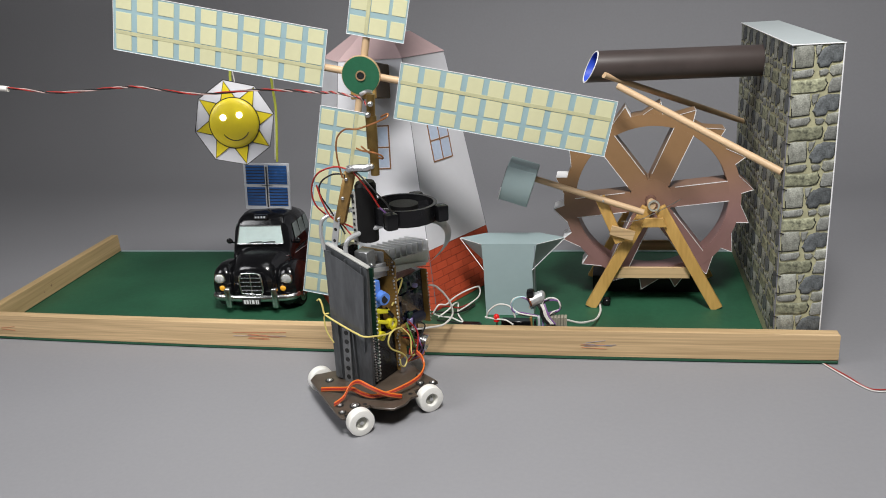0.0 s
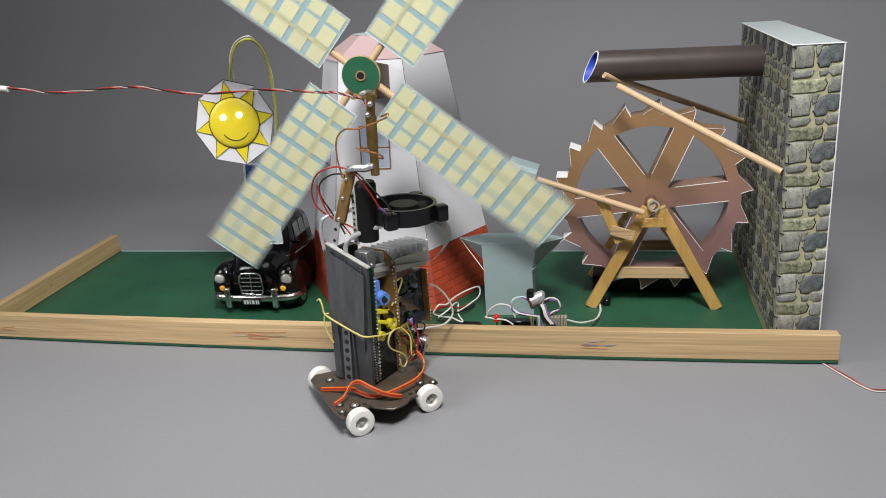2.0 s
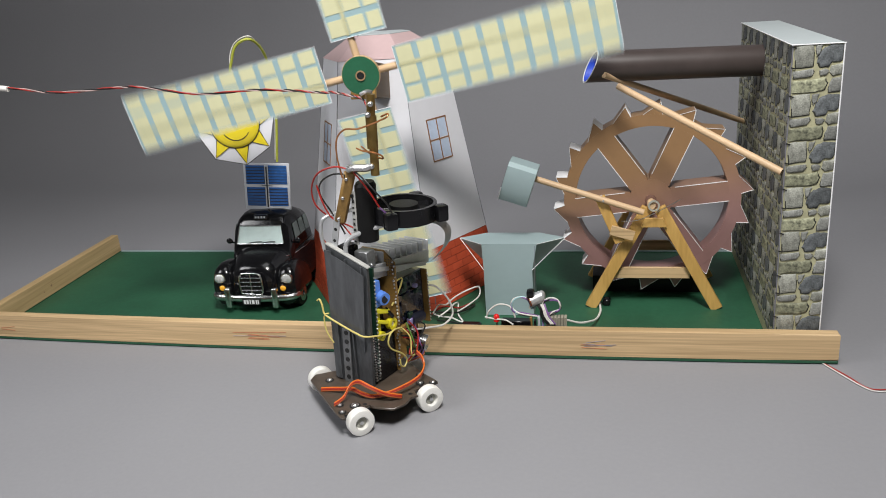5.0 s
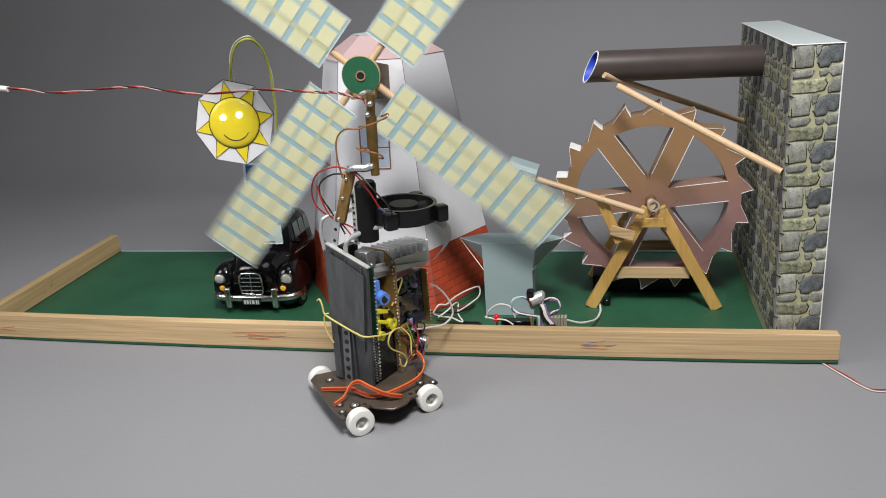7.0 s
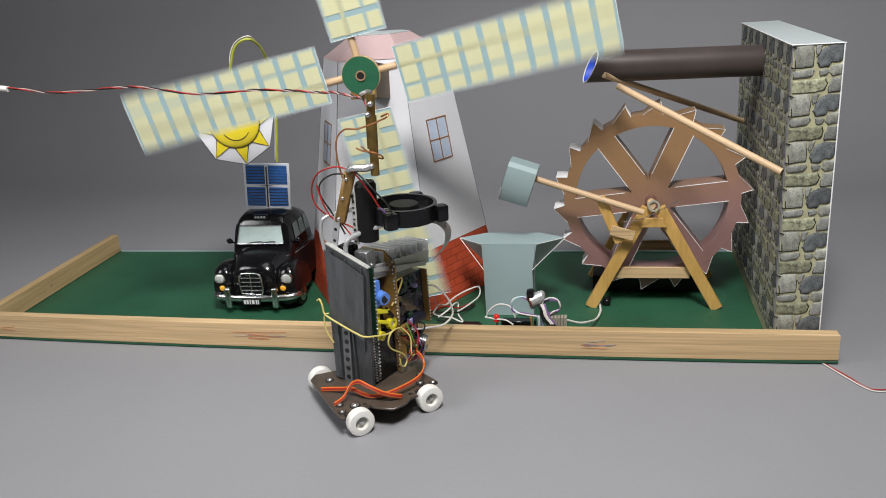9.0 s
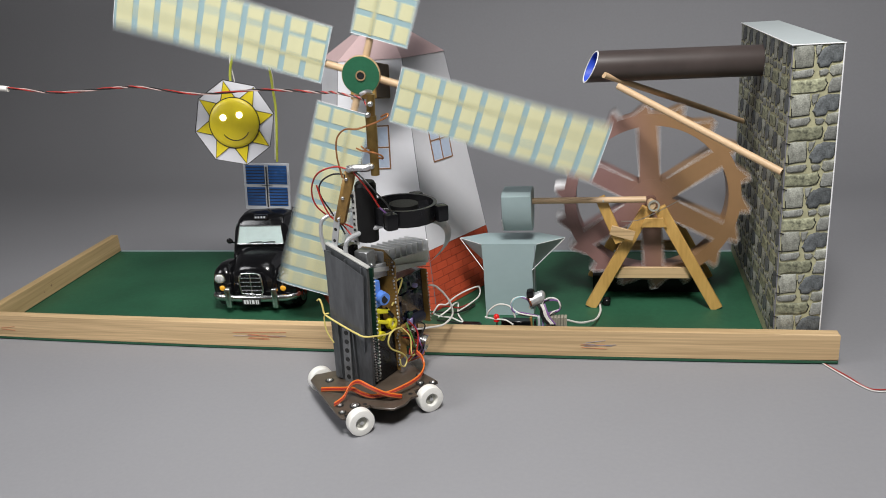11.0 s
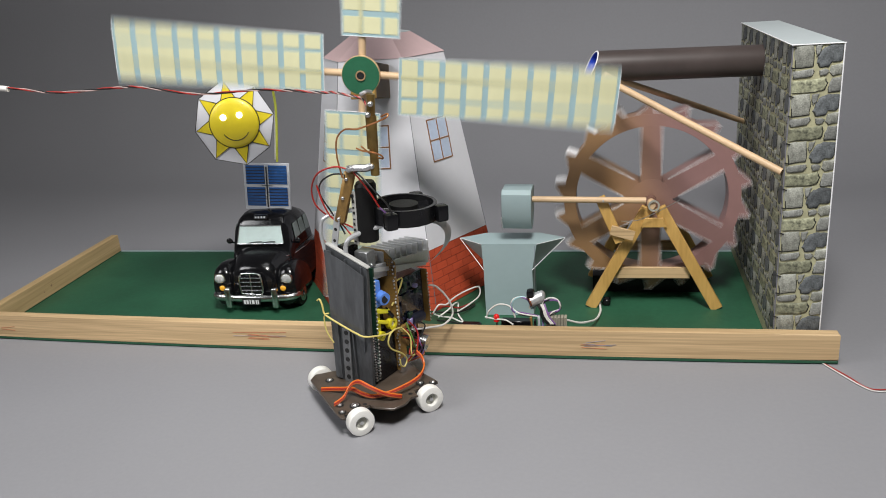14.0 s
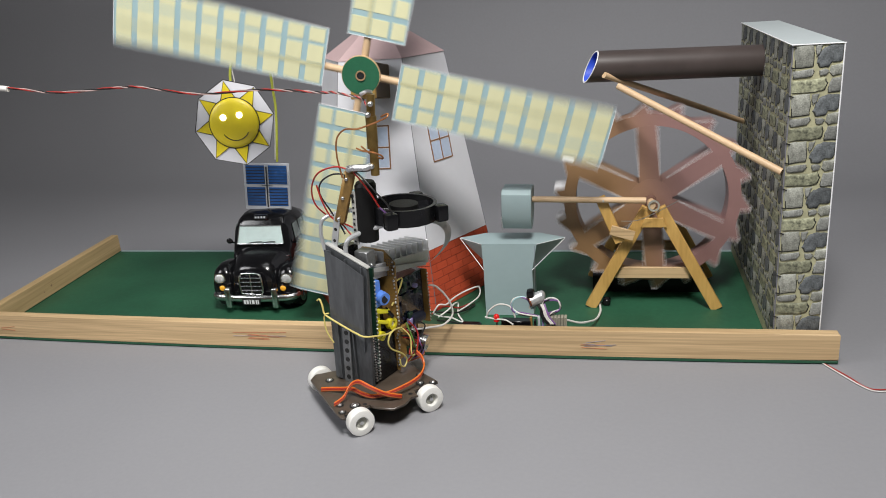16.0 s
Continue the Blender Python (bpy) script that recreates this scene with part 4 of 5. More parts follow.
def build_sun():
    t = thing("sun_sign", "smiling yellow paper sun on a white eight-sided card", "sign", m=pose(-0.6130, 0.100, 0.2256, -4, 0, 12) @ Matrix.Diagonal((0.955, 0.955, 0.955, 1)))
    R = 0.0475
    angs = [98, 53, 8, -37, -80, -126, -172, 143]
    pts = [(R * math.cos(radians(a)), R * math.sin(radians(a)) * 1.06) for a in angs]
    part("card", prism(nb(), pts[::-1], 0.0, 0.0012, "y"), M["white"], t, "white card")
    out = [(x, -0.0002, z) for x, z in pts]
    part("outline", tube(nb(), out + [out[0]], 0.0004, step=1), M["ink"], t, "black outline")
    rf = 0.0292
    bm = nb()
    rings = []
    for k in range(7):
        a = radians(90 * k / 6)
        rr, h = rf * math.cos(a * 0.98), -0.0006 - 0.0055 * math.sin(a)
        rings.append([Vector((rr * math.cos(2 * math.pi * i / 48), h, rr * math.sin(2 * math.pi * i / 48))) for i in range(48)])
    loft(bm, rings)
    part("face", bm, M["yellow"], t, "domed yellow face")
    part("face_outline", tube(nb(), [(rf * math.cos(2 * math.pi * i / 40), -0.001, rf * math.sin(2 * math.pi * i / 40)) for i in range(41)], 0.0006, step=1), M["ink"], t, "black outline")
    for a, (px, pz) in zip(angs, pts):
        c, d = radians(a - 17), radians(a + 17)
        tri = [(rf * math.cos(c), rf * math.sin(c)), (px * 0.97, pz * 0.97), (rf * math.cos(d), rf * math.sin(d))]
        b = part("sunbeam", prism(nb(), tri, -0.0006, -0.0002, "y"), M["yellow"], t, "yellow pointed sunbeam")
        part("sunbeam_outline", tube(nb(), [(x, -0.0006, z) for x, z in tri], 0.0005, step=1), M["ink"], b, "black outline")
    dome = lambda x, z: -0.0006 - 0.0055 * math.sqrt(max(0, 1 - (x * x + z * z) / rf ** 2))
    for x, z in ((-0.0108, 0.0072), (0.0082, 0.0090)):
        part("eye_led", ball(nb(), (x, dome(x, z) - 0.0004, z), 0.0038, 12, (1, 0.7, 1)), M["led"], t, "glowing white eye")
    mouth = [(0.0015 + 0.0165 * math.cos(radians(a)), 0.0165 * math.sin(radians(a)) - 0.0035) for a in range(-148, -25, 12)]
    part("mouth", tube(nb(), [(x, dome(x, z) - 0.0002, z) for x, z in mouth], 0.0005), M["ink"], t, "thin black smile")
    way = [(-0.612, 0.104, 0.211), (-0.6132, 0.106, 0.270), (-0.6065, 0.104, 0.294), (-0.5980, 0.102, 0.3085), (-0.582, 0.100, 0.3143), (-0.5785, 0.120, 0.3035), (-0.581, 0.140, 0.281), (-0.5855, 0.152, 0.253), (-0.589, 0.160, 0.2257), (-0.5990, 0.166, 0.166)]
    back = t.matrix_basis.inverted()
    for k, (c, lb) in enumerate((("w_lime", "yellow-green supporting wire"), ("w_white", "thin white wire round the support"))):
        part("hanger", tube(nb(), [back @ Vector((x + k * 0.004 * math.sin(5 * z / 0.05), y + 0.002 * k, z - k * 0.003 * math.cos(90 * z))) for x, y, z in way], 0.0016 - 0.0009 * k), M[c], t, lb)
    return t


# ---- the wheeled robot ----
def build_robot():
    t = thing("wheeled_robot", "home-made electronic robot on a small four-wheeled cart", "robot", m=pose(-0.4089, -0.1141, 0, 0, 0, -22.05))
    # cart: its own axes stand 62.9 degrees to the tower's
    off = Matrix.Translation((-0.4089, -0.1141, 0)) @ pose(0, 0, 0, 0, 0, -22.05)
    cart = off.inverted() @ Matrix.Translation((-0.415, -0.099, 0)) @ pose(0, 0, 0, 0, 0, 40.8)
    outline = [(-0.0490, 0.004), (-0.0500, -0.030), (-0.0500, -0.0455), (-0.0488, -0.0483), (-0.0462, -0.0483), (-0.0457, -0.0408), (-0.0209, -0.0408), (-0.0190, -0.0470), (-0.0075, -0.0590), (0.0055, -0.0572), (0.0135, -0.0505),
               (0.0203, -0.0510), (0.0209, -0.0408), (0.0455, -0.0408), (0.0463, -0.0390), (0.0455, -0.0320), (0.0424, -0.0163), (0.0425, 0.034), (0.038, 0.041), (0.02, 0.036), (-0.02, 0.036), (-0.04, 0.041), (-0.0472, 0.034)]
    ch = part("chassis", prism(nb(), outline, 0.0188, 0.0208, bevel=0.0003), M["brown"], t, "brown fibre board", m=cart)
    for x, y, r in ((-0.0331, 0.0219, 0.0026), (-0.0320, -0.0348, 0.0034), (-0.0453, -0.0385, 0.0022), (-0.0425, -0.0265, 0.0020), (0.0318, -0.0329, 0.0026), (0.0418, -0.0385, 0.0022), (0.0395, -0.0181, 0.0024)):
        part("chassis_bolt", ball(rod(nb(), (x, y, 0.0209), (x, y, 0.0218), r, n=14), (x, y, 0.0216), r * 0.8, 10, (1, 1, 0.55)), M["solder"], ch, "bright bolt head")
        part("bolt_washer", ring_disc(nb(), r, r + 0.0014, 0.0208, 0.0211, 20, "z"), M["ink"], ch, "dark washer", m=Matrix.Translation((x, y, 0)))
    for x, y in ((-0.0400, 0.008), (0.0300, -0.0375), (0.0160, -0.0450), (-0.0240, -0.0375)):
        part("chassis_hole", rod(nb(), (x, y, 0.0207), (x, y, 0.02095), 0.0019, n=14), M["ink"], ch, "dark drilled hole")
    for lo, hi in (((-0.043, -0.0395, 0.0095), (-0.020, 0.030, 0.0187)), ((0.020, -0.0390, 0.0095), (0.041, 0.030, 0.0187)), ((-0.020, -0.022, 0.012), (0.020, 0.024, 0.0187))):
        part("motor_block", box(nb(), lo, hi, 0.0014, seg=2), M["navy"], t, "dark blue-black motor housing", m=cart)
    for x in (-0.0333, 0.0333):
        part("wheel_axle", rod(nb(), (x, -0.046, 0.0118), (x, 0.046, 0.0118), 0.0014, n=10), M["steel"], t, "steel axle", m=cart)
        for s, y in ((-1, -0.0466), (1, 0.0470)):
            bm = nb()
            prof = [(0.0102, -0.0050), (0.0114, -0.0044), (0.0118, -0.0030), (0.0118, 0.0030), (0.0114, 0.0042), (0.0104, 0.0046), (0.0060, 0.0046), (0.0054, 0.0030), (0.0050, 0.0008)]
            rings = [[Vector((r * math.cos(2 * math.pi * i / 32), h * s, r * math.sin(2 * math.pi * i / 32))) for i in range(32)] for r, h in prof]
            loft(bm, rings)
            w = part("wheel", bm, M["wheel"], t, "white plastic wheel", m=cart @ Matrix.Translation((x, y, 0.0118)))
            part("wheel_hub", rod(nb(), (0, s * 0.0004, 0), (0, s * 0.0016, 0), 0.0050, n=20), M["wheel_hub"], w, "grey hub")
            part("wheel_screw", rod(nb(), (0, s * 0.0014, 0), (0, s * 0.0036, 0), 0.0017, n=10), M["solder"], w, "small screw")
    # tower of plates and boards
    z0 = 0.021
    bm = nb()
    prism(bm, [(-0.0423, z0), (-0.001, z0), (0.006, 0.1335), (-0.016, 0.142), (-0.038, 0.1505)], 0.0, 0.0035, "y", 0.0003)
    pl = part("front_plate", bm, M["grey"], t, "scuffed grey metal plate")
    part("plate_ridge", bar(nb(), (-0.0175, -0.0008, z0), (-0.0165, -0.0008, 0.14), 0.0016, 0.0014), M["grey"], pl, "folded ridge")
    part("plate_ridge", bar(nb(), (-0.0055, -0.0008, 0.055), (0.0005, -0.0008, 0.135), 0.0014, 0.0014), M["grey"], pl, "folded ridge")
    part("plate_flange", bar(nb(), (-0.0385, -0.0012, z0 + 0.002), (-0.0345, -0.0012, 0.146), 0.0075, 0.0014), M["grey"], pl, "dark worn flange")
    part("perforated_strip", bar(nb(), (-0.0275, -0.0014, z0), (-0.0240, -0.0014, 0.074), 0.0085, 0.001), M["alu_d"], pl, "perforated metal strip")
    for k in range(6):
        z = 0.0265 + 0.0088 * k
        x = -0.0272 + 0.0035 * (z - z0) / 0.053
        part("strip_hole", rod(nb(), (x, -0.0024, z), (x, -0.0018, z), 0.0022, n=14), M["ink"], pl, "dark round hole")
    bm = prism(nb(), [(-0.0400, 0.082), (-0.0030, 0.066), (0.0035, 0.128), (-0.0160, 0.1375), (-0.0370, 0.1455)], -0.0022, -0.0016, "y")
    part("cover_film", bm, M["film"], pl, "glossy scuffed grey film")
    bm = nb()
    bar(bm, (-0.0385, 0.0025, 0.1515), (0.007, 0.0025, 0.1345), 0.0018, 0.0048, bevel=0.0006)
    part("cap_strip", bm, M["aged"], t, "pale plastic cap strip")
    part("inner_block", box(nb(), (-0.040, 0.0045, z0), (-0.004, 0.028, 0.125), 0.0006), M["plastic"], t, "dark inner block")
    bm = nb()
    prism(bm, [(-0.030, z0 + 0.003), (-0.0005, z0 + 0.003), (0.0045, 0.131), (-0.028, 0.131)], 0.0095, 0.0112, "y")
    gb = part("green_board", bm, M["pcb_g"], t, "dark green circuit board")
    random.seed(11)
    for k in range(26):
        z = 0.03 + 0.0037 * k
        part("solder_joint", ball(nb(), (0.0002 + 0.0048 * (z - 0.024) / 0.107, 0.0103, z), 0.0010, 6), M["solder"], gb, "solder blob")
    bm = nb()
    prism(bm, [(-0.030, z0 - 0.0002), (0.001, z0 - 0.0002), (0.0055, 0.075), (0.0060, 0.127), (-0.006, 0.1375), (-0.03, 0.1375)], 0.0375, 0.0392, "y")
    tb = part("tan_board", bm, M["pcb"], t, "tan perforated circuit board")
    for k in range(30):
        z = 0.026 + 0.0035 * k
        part("solder_joint", ball(nb(), (0.0012 + 0.0045 * min(1, (z - 0.021) / 0.054) - 0.002 * random.random(), 0.0372, z), 0.0008 + 0.0006 * random.random(), 6), M["solder"], tb, "solder blob")
    for r in range(7):
        for c in range(9):
            part("board_hole", rod(nb(), (-0.0150 + 0.0025 * c, 0.0370, 0.1145 + 0.0025 * r), (-0.0150 + 0.0025 * c, 0.0374, 0.1145 + 0.0025 * r), 0.0006, n=6), M["brown"], tb, "small dark hole")
    part("pin_header", box(nb(), (-0.012, 0.0125, z0 - 0.0002), (-0.0005, 0.0365, 0.0655), 0.0006), M["plastic"], t, "black connector block")
    part("pin_strip", box(nb(), (-0.008, 0.0030, z0 + 0.002), (-0.0012, 0.0122, 0.0685), 0.0005), M["plastic"], t, "black pin strip")
    for k in range(17):
        z = 0.0245 + 0.0026 * k
        for y in (0.0046, 0.0088):
            part("header_pin", box(nb(), (-0.0013, y, z), (0.0004, y + 0.0021, z + 0.0012)), M["solder"], t, "bright pin")
    bj = part("audio_jack", box(nb(), (-0.012, 0.0134, 0.0915), (0.0003, 0.0225, 0.1158), 0.0012, seg=2), M["blue_p"], t, "blue plastic jack")
    part("jack_barrel", rod(nb(), (-0.001, 0.0215, 0.1000), (0.0065, 0.0195, 0.0995), 0.0062, 0.0056, n=24), M["blue_p"], bj, "blue barrel")
    part("jack_hole", rod(nb(), (0.0064, 0.0195, 0.0995), (0.0067, 0.01945, 0.0995), 0.0036, n=18), M["ink"], bj, "dark hole")
    yj = part("yellow_jack", box(nb(), (-0.010, 0.0117, 0.0675), (0.0003, 0.0180, 0.0890), 0.0012, seg=2), M["yellow_p"], t, "yellow plastic jack")
    part("jack_arm", bar(nb(), (0.0005, 0.0115, 0.0900), (0.003, 0.0270, 0.0850), 0.0045, 0.004, (1, 0, 0), 0.0008), M["yellow_p"], yj, "yellow arm")
    part("jack_arm", bar(nb(), (0.0005, 0.0120, 0.0800), (0.003, 0.0250, 0.0745), 0.0035, 0.004, (1, 0, 0), 0.0008), M["yellow_p"], yj, "yellow arm")
    part("jack_pin", rod(nb(), (0.002, 0.0240, 0.0880), (0.0055, 0.0290, 0.0790), 0.0020, n=12), M["plastic"], yj, "dark pin")
    part("jack_ring", ring_disc(nb(), 0.0028, 0.0055, 0.0, 0.0050, 24, "x"), M["yellow_p"], yj, "yellow ring", m=Matrix.Translation((0.0010, 0.0285, 0.0725)))
    part("jack_core", rod(nb(), (0.0, 0.0285, 0.0725), (0.0048, 0.0285, 0.0725), 0.0026, n=14), M["solder"], yj, "metal core")
    part("jack_ring", ring_disc(nb(), 0.0018, 0.0042, 0.0, 0.0040, 20, "x"), M["yellow_p"], yj, "yellow ring", m=Matrix.Translation((0.0006, 0.0140, 0.0660)))
    # bright brackets on top of the boards
    part("metal_box", box(nb(), (-0.014, 0.0090, 0.1290), (0.0000, 0.0205, 0.1450), 0.0008), M["alu_d"], t, "shiny metal box")
    part("box_screw", ball(nb(), (0.0010, 0.0130, 0.1330), 0.0015, 10), M["solder"], t, "bright screw")
    part("black_socket", box(nb(), (-0.030, 0.0060, 0.1330), (-0.0175, 0.0200, 0.1490), 0.0010), M["plastic"], t, "black socket")
    part("support_strip", bar(nb(), (-0.001, 0.0102, 0.1280), (-0.001, 0.0930, 0.1070), 0.0035, 0.002, (1, 0, 0)), M["alu"], t, "bright metal strip")
    # rear board and power stage
    bm = nb()
    box(bm, (-0.028, 0.0905, 0.048), (0.0005, 0.0922, 0.102), 0.0002)
    rb = part("rear_board", bm, M["pcb"], t, "tan circuit board edge")
    for k in range(16):
        z = 0.05 + 0.0032 * k
        part("solder_joint", ball(nb(), (0.0009, 0.0917, z), 0.0009, 6), M["solder"], rb, "solder blob")
    part("power_block", box(nb(), (-0.026, 0.042, 0.05), (-0.003, 0.0885, 0.104), 0.001), M["navy_g"], t, "dark blue-black power module")
    part("transformer", box(nb(), (-0.006, 0.050, 0.062), (-0.0015, 0.076, 0.090), 0.002), M["navy_g"], t, "dark coil core")
    part("blue_capacitor", rod(nb(), (0.001, 0.060, 0.062), (0.001, 0.078, 0.060), 0.005, n=14), M["navy"], t, "dark blue capacitor")
    bm = nb()
    box(bm, (-0.034, 0.012, 0.1265), (-0.004, 0.098, 0.1300), 0.0004)
    hs = part("heat_sink", bm, M["alu"], t, "aluminium heat sink", m=pose(0, 0, 0, -8, 0, 0) @ Matrix.Translation((0.0, -0.012, -0.0005)))
    for k in range(9):
        y = 0.030 + 0.0085 * k
        part("fin", box(nb(), (-0.033, y, 0.1301), (-0.005, y + 0.0016, 0.1405), 0.0003), M["alu"], hs, "thin cooling fin")
    part("heat_sink_side", box(nb(), (-0.0048, 0.014, 0.1185), (-0.0032, 0.098, 0.131), 0.0003), M["alu"], hs, "flat aluminium side")
    # fan on its bracket
    fm = Matrix.Translation((0.0165, 0.045, 0.1745)) @ pose(0, 0, 0, 2, 2, 62)
    bm = nb()
    ring_disc(bm, 0.0255, 0.0285, -0.0072, 0.0072, 40, "z")
    for sx in (-1, 1):
        for sy in (-1, 1):
            box(bm, (sx * 0.0235 - 0.0052, sy * 0.0235 - 0.0052, -0.0072), (sx * 0.0235 + 0.0052, sy * 0.0235 + 0.0052, 0.0072), 0.0022, seg=2)
    fan = part("fan", bm, M["plastic"], t, "black plastic cooling fan", m=fm)
    part("fan_hub", rod(nb(), (0, 0, -0.006), (0, 0, 0.0062), 0.0125, n=28), M["rubber"], fan, "dark fan hub")
    for k in range(7):
        bm = nb()
        box(bm, (0.0115, -0.0068, -0.0004), (0.0250, 0.0068, 0.0004), 0, pose(0, 0, 0, 32, 0, 0))
        part("fan_vane", bm, M["plastic"], fan, "dark fan vane", m=pose(0, 0, 0, 0, 0, 360 / 7 * k))
    for k in range(4):
        part("fan_strut", bar(nb(), (0.010, 0, -0.0065), (0.027, 0, -0.0065), 0.003, 0.0012, (0, 0, 1)), M["plastic"], fan, "fan strut", m=pose(0, 0, 0, 0, 0, 45 + 90 * k))
    # bent straps
    part("side_strap", tube(nb(), [(-0.0445, 0.006, 0.142), (-0.0468, 0.006, 0.158), (-0.044, 0.007, 0.170), (-0.034, 0.012, 0.1755), (-0.02, 0.02, 0.178), (-0.005, 0.03, 0.182)], 0.0017, n=8), M["alu"], t, "bent aluminium strap")
    part("fan_strap", tube(nb(), [(-0.0178, 0.004, 0.126), (-0.0185, 0.004, 0.146), (-0.016, 0.006, 0.1555), (-0.007, 0.012, 0.161), (0.008, 0.022, 0.166), (0.018, 0.03, 0.1665)], 0.0021, n=8), M["alu"], t, "bent aluminium strap")
    bm = nb()
    strap = smooth_line([(0.036, 0.05, 0.166), (0.0445, 0.058, 0.163), (0.0475, 0.064, 0.154), (0.0435, 0.066, 0.141), (0.033, 0.064, 0.128), (0.024, 0.06, 0.120)], 5)
    a = [bm.verts.new(p + Vector((0.001, -0.0065, 0))) for p in strap]
    b = [bm.verts.new(p + Vector((-0.001, 0.0065, 0))) for p in strap]
    for i in range(len(strap) - 1):
        bm.faces.new((a[i], a[i + 1], b[i + 1], b[i]))
    bmesh.ops.solidify(bm, geom=bm.faces[:], thickness=0.0012)
    part("curved_strap", bm, M["alu"], t, "curved flat aluminium strap")
    bm = nb()
    rod(bm, (-0.0052, 0.02, 0.1530), (-0.0028, 0.02, 0.2012), 0.0092, n=24)
    part("battery_tube", bm, M["rubber"], t, "black cylindrical tube")
    part("tube_cap", rod(nb(), (-0.0028, 0.02, 0.2013), (-0.0027, 0.02, 0.2045), 0.0092, 0.0075, n=24), M["rubber"], t, "black cap")
    part("tube_stripe", bar(nb(), (-0.0128, 0.0130, 0.150), (-0.0104, 0.0130, 0.197), 0.0048, 0.0012), M["aged"], t, "scuffed pale stripe")
    for k in range(9):
        random.seed(200 + k)
        z = 0.152 + 0.005 * k
        part("stripe_mark", box(nb(), (-0.0143 + 0.0024 * (z - 0.150) / 0.047, 0.0120, z), (-0.0125 + 0.0024 * (z - 0.150) / 0.047 + random.uniform(0, 0.001), 0.0124, z + random.uniform(0.001, 0.003))), M["ink"], t, "dark printed mark")
    # mast
    part("mast_strip", bar(nb(), (-0.0345, 0.002, 0.128), (-0.0255, 0.007, 0.178), 0.0065, 0.001), M["alu"], t, "perforated metal strip")
    for k in range(5):
        f = k / 5 + 0.12
        p = Vector((-0.0345, 0.002, 0.128)).lerp(Vector((-0.0255, 0.007, 0.178)), f)
        part("strip_hole", rod(nb(), p + Vector((0, -0.0009, 0)), p + Vector((0, -0.0005, 0)), 0.0015, n=12), M["ink"], t, "dark round hole")
    bm = nb()
    bar(bm, (-0.0258, 0.009, 0.1685), (-0.0085, 0.010, 0.216), 0.0100, 0.0045, (0.7, -0.7, 0), 0.0021)
    mb = part("mast_board", bm, M["pcb"], t, "narrow tan board with rounded ends")
    for f in (0.1, 0.5, 0.85):
        p = Vector((-0.0258, 0.006, 0.1685)).lerp(Vector((-0.0085, 0.007, 0.216)), f)
        part("solder_joint", ball(nb(), p, 0.0017, 8), M["solder"], mb, "solder blob")
    part("mast_clamp", tube(nb(), [(-0.009, 0.008, 0.2175), (0.001, 0.008, 0.219), (0.010, 0.009, 0.2195), (0.017, 0.01, 0.222)], 0.0031, n=8), M["solder"], t, "soldered metal clamp")
    part("mast_rod", rod(nb(), (0.0178, 0.01, 0.214), (0.0188, 0.01, 0.236), 0.0036, n=14), M["brass"], t, "brass rod")
    part("mast_rod", rod(nb(), (0.0180, 0.01, 0.236), (0.0192, 0.01, 0.262), 0.0045, n=14), M["brass"], t, "brass rod")
    part("mast_rod", rod(nb(), (0.0192, 0.01, 0.262), (0.0212, 0.01, 0.279), 0.0035, n=14), M["brass"], t, "brass rod")
    part("mast_tip", tube(nb(), [(0.012, 0.009, 0.279), (0.018, 0.009, 0.281), (0.0225, 0.01, 0.2805)], 0.0016), M["solder"], t, "soldered tip")
    for z, x in ((0.2635, 0.020), (0.222, 0.0185), (0.272, 0.0235)):
        part("solder_joint", ball(nb(), (x, 0.0055, z), 0.0024, 8), M["solder"], t, "solder blob")
    part("copper_lead", tube(nb(), [(-0.0145, 0.006, 0.21), (-0.0178, 0.006, 0.228), (-0.014, 0.004, 0.243), (-0.003, 0.002, 0.2515), (0.012, 0.0, 0.253), (0.024, 0.002, 0.2565), (0.0335, 0.004, 0.260), (0.0385, 0.006, 0.2625), (0.0375, 0.008, 0.2645), (0.031, 0.008, 0.262)], 0.00075), M["copper"], t, "copper wire")
    part("copper_lead", tube(nb(), [(0.006, 0.004, 0.2365), (0.013, 0.003, 0.235), (0.022, 0.004, 0.234), (0.0275, 0.008, 0.231), (0.025, 0.012, 0.2275), (0.014, 0.013, 0.2295), (0.0075, 0.008, 0.2375)], 0.00075), M["copper"], t, "copper wire")
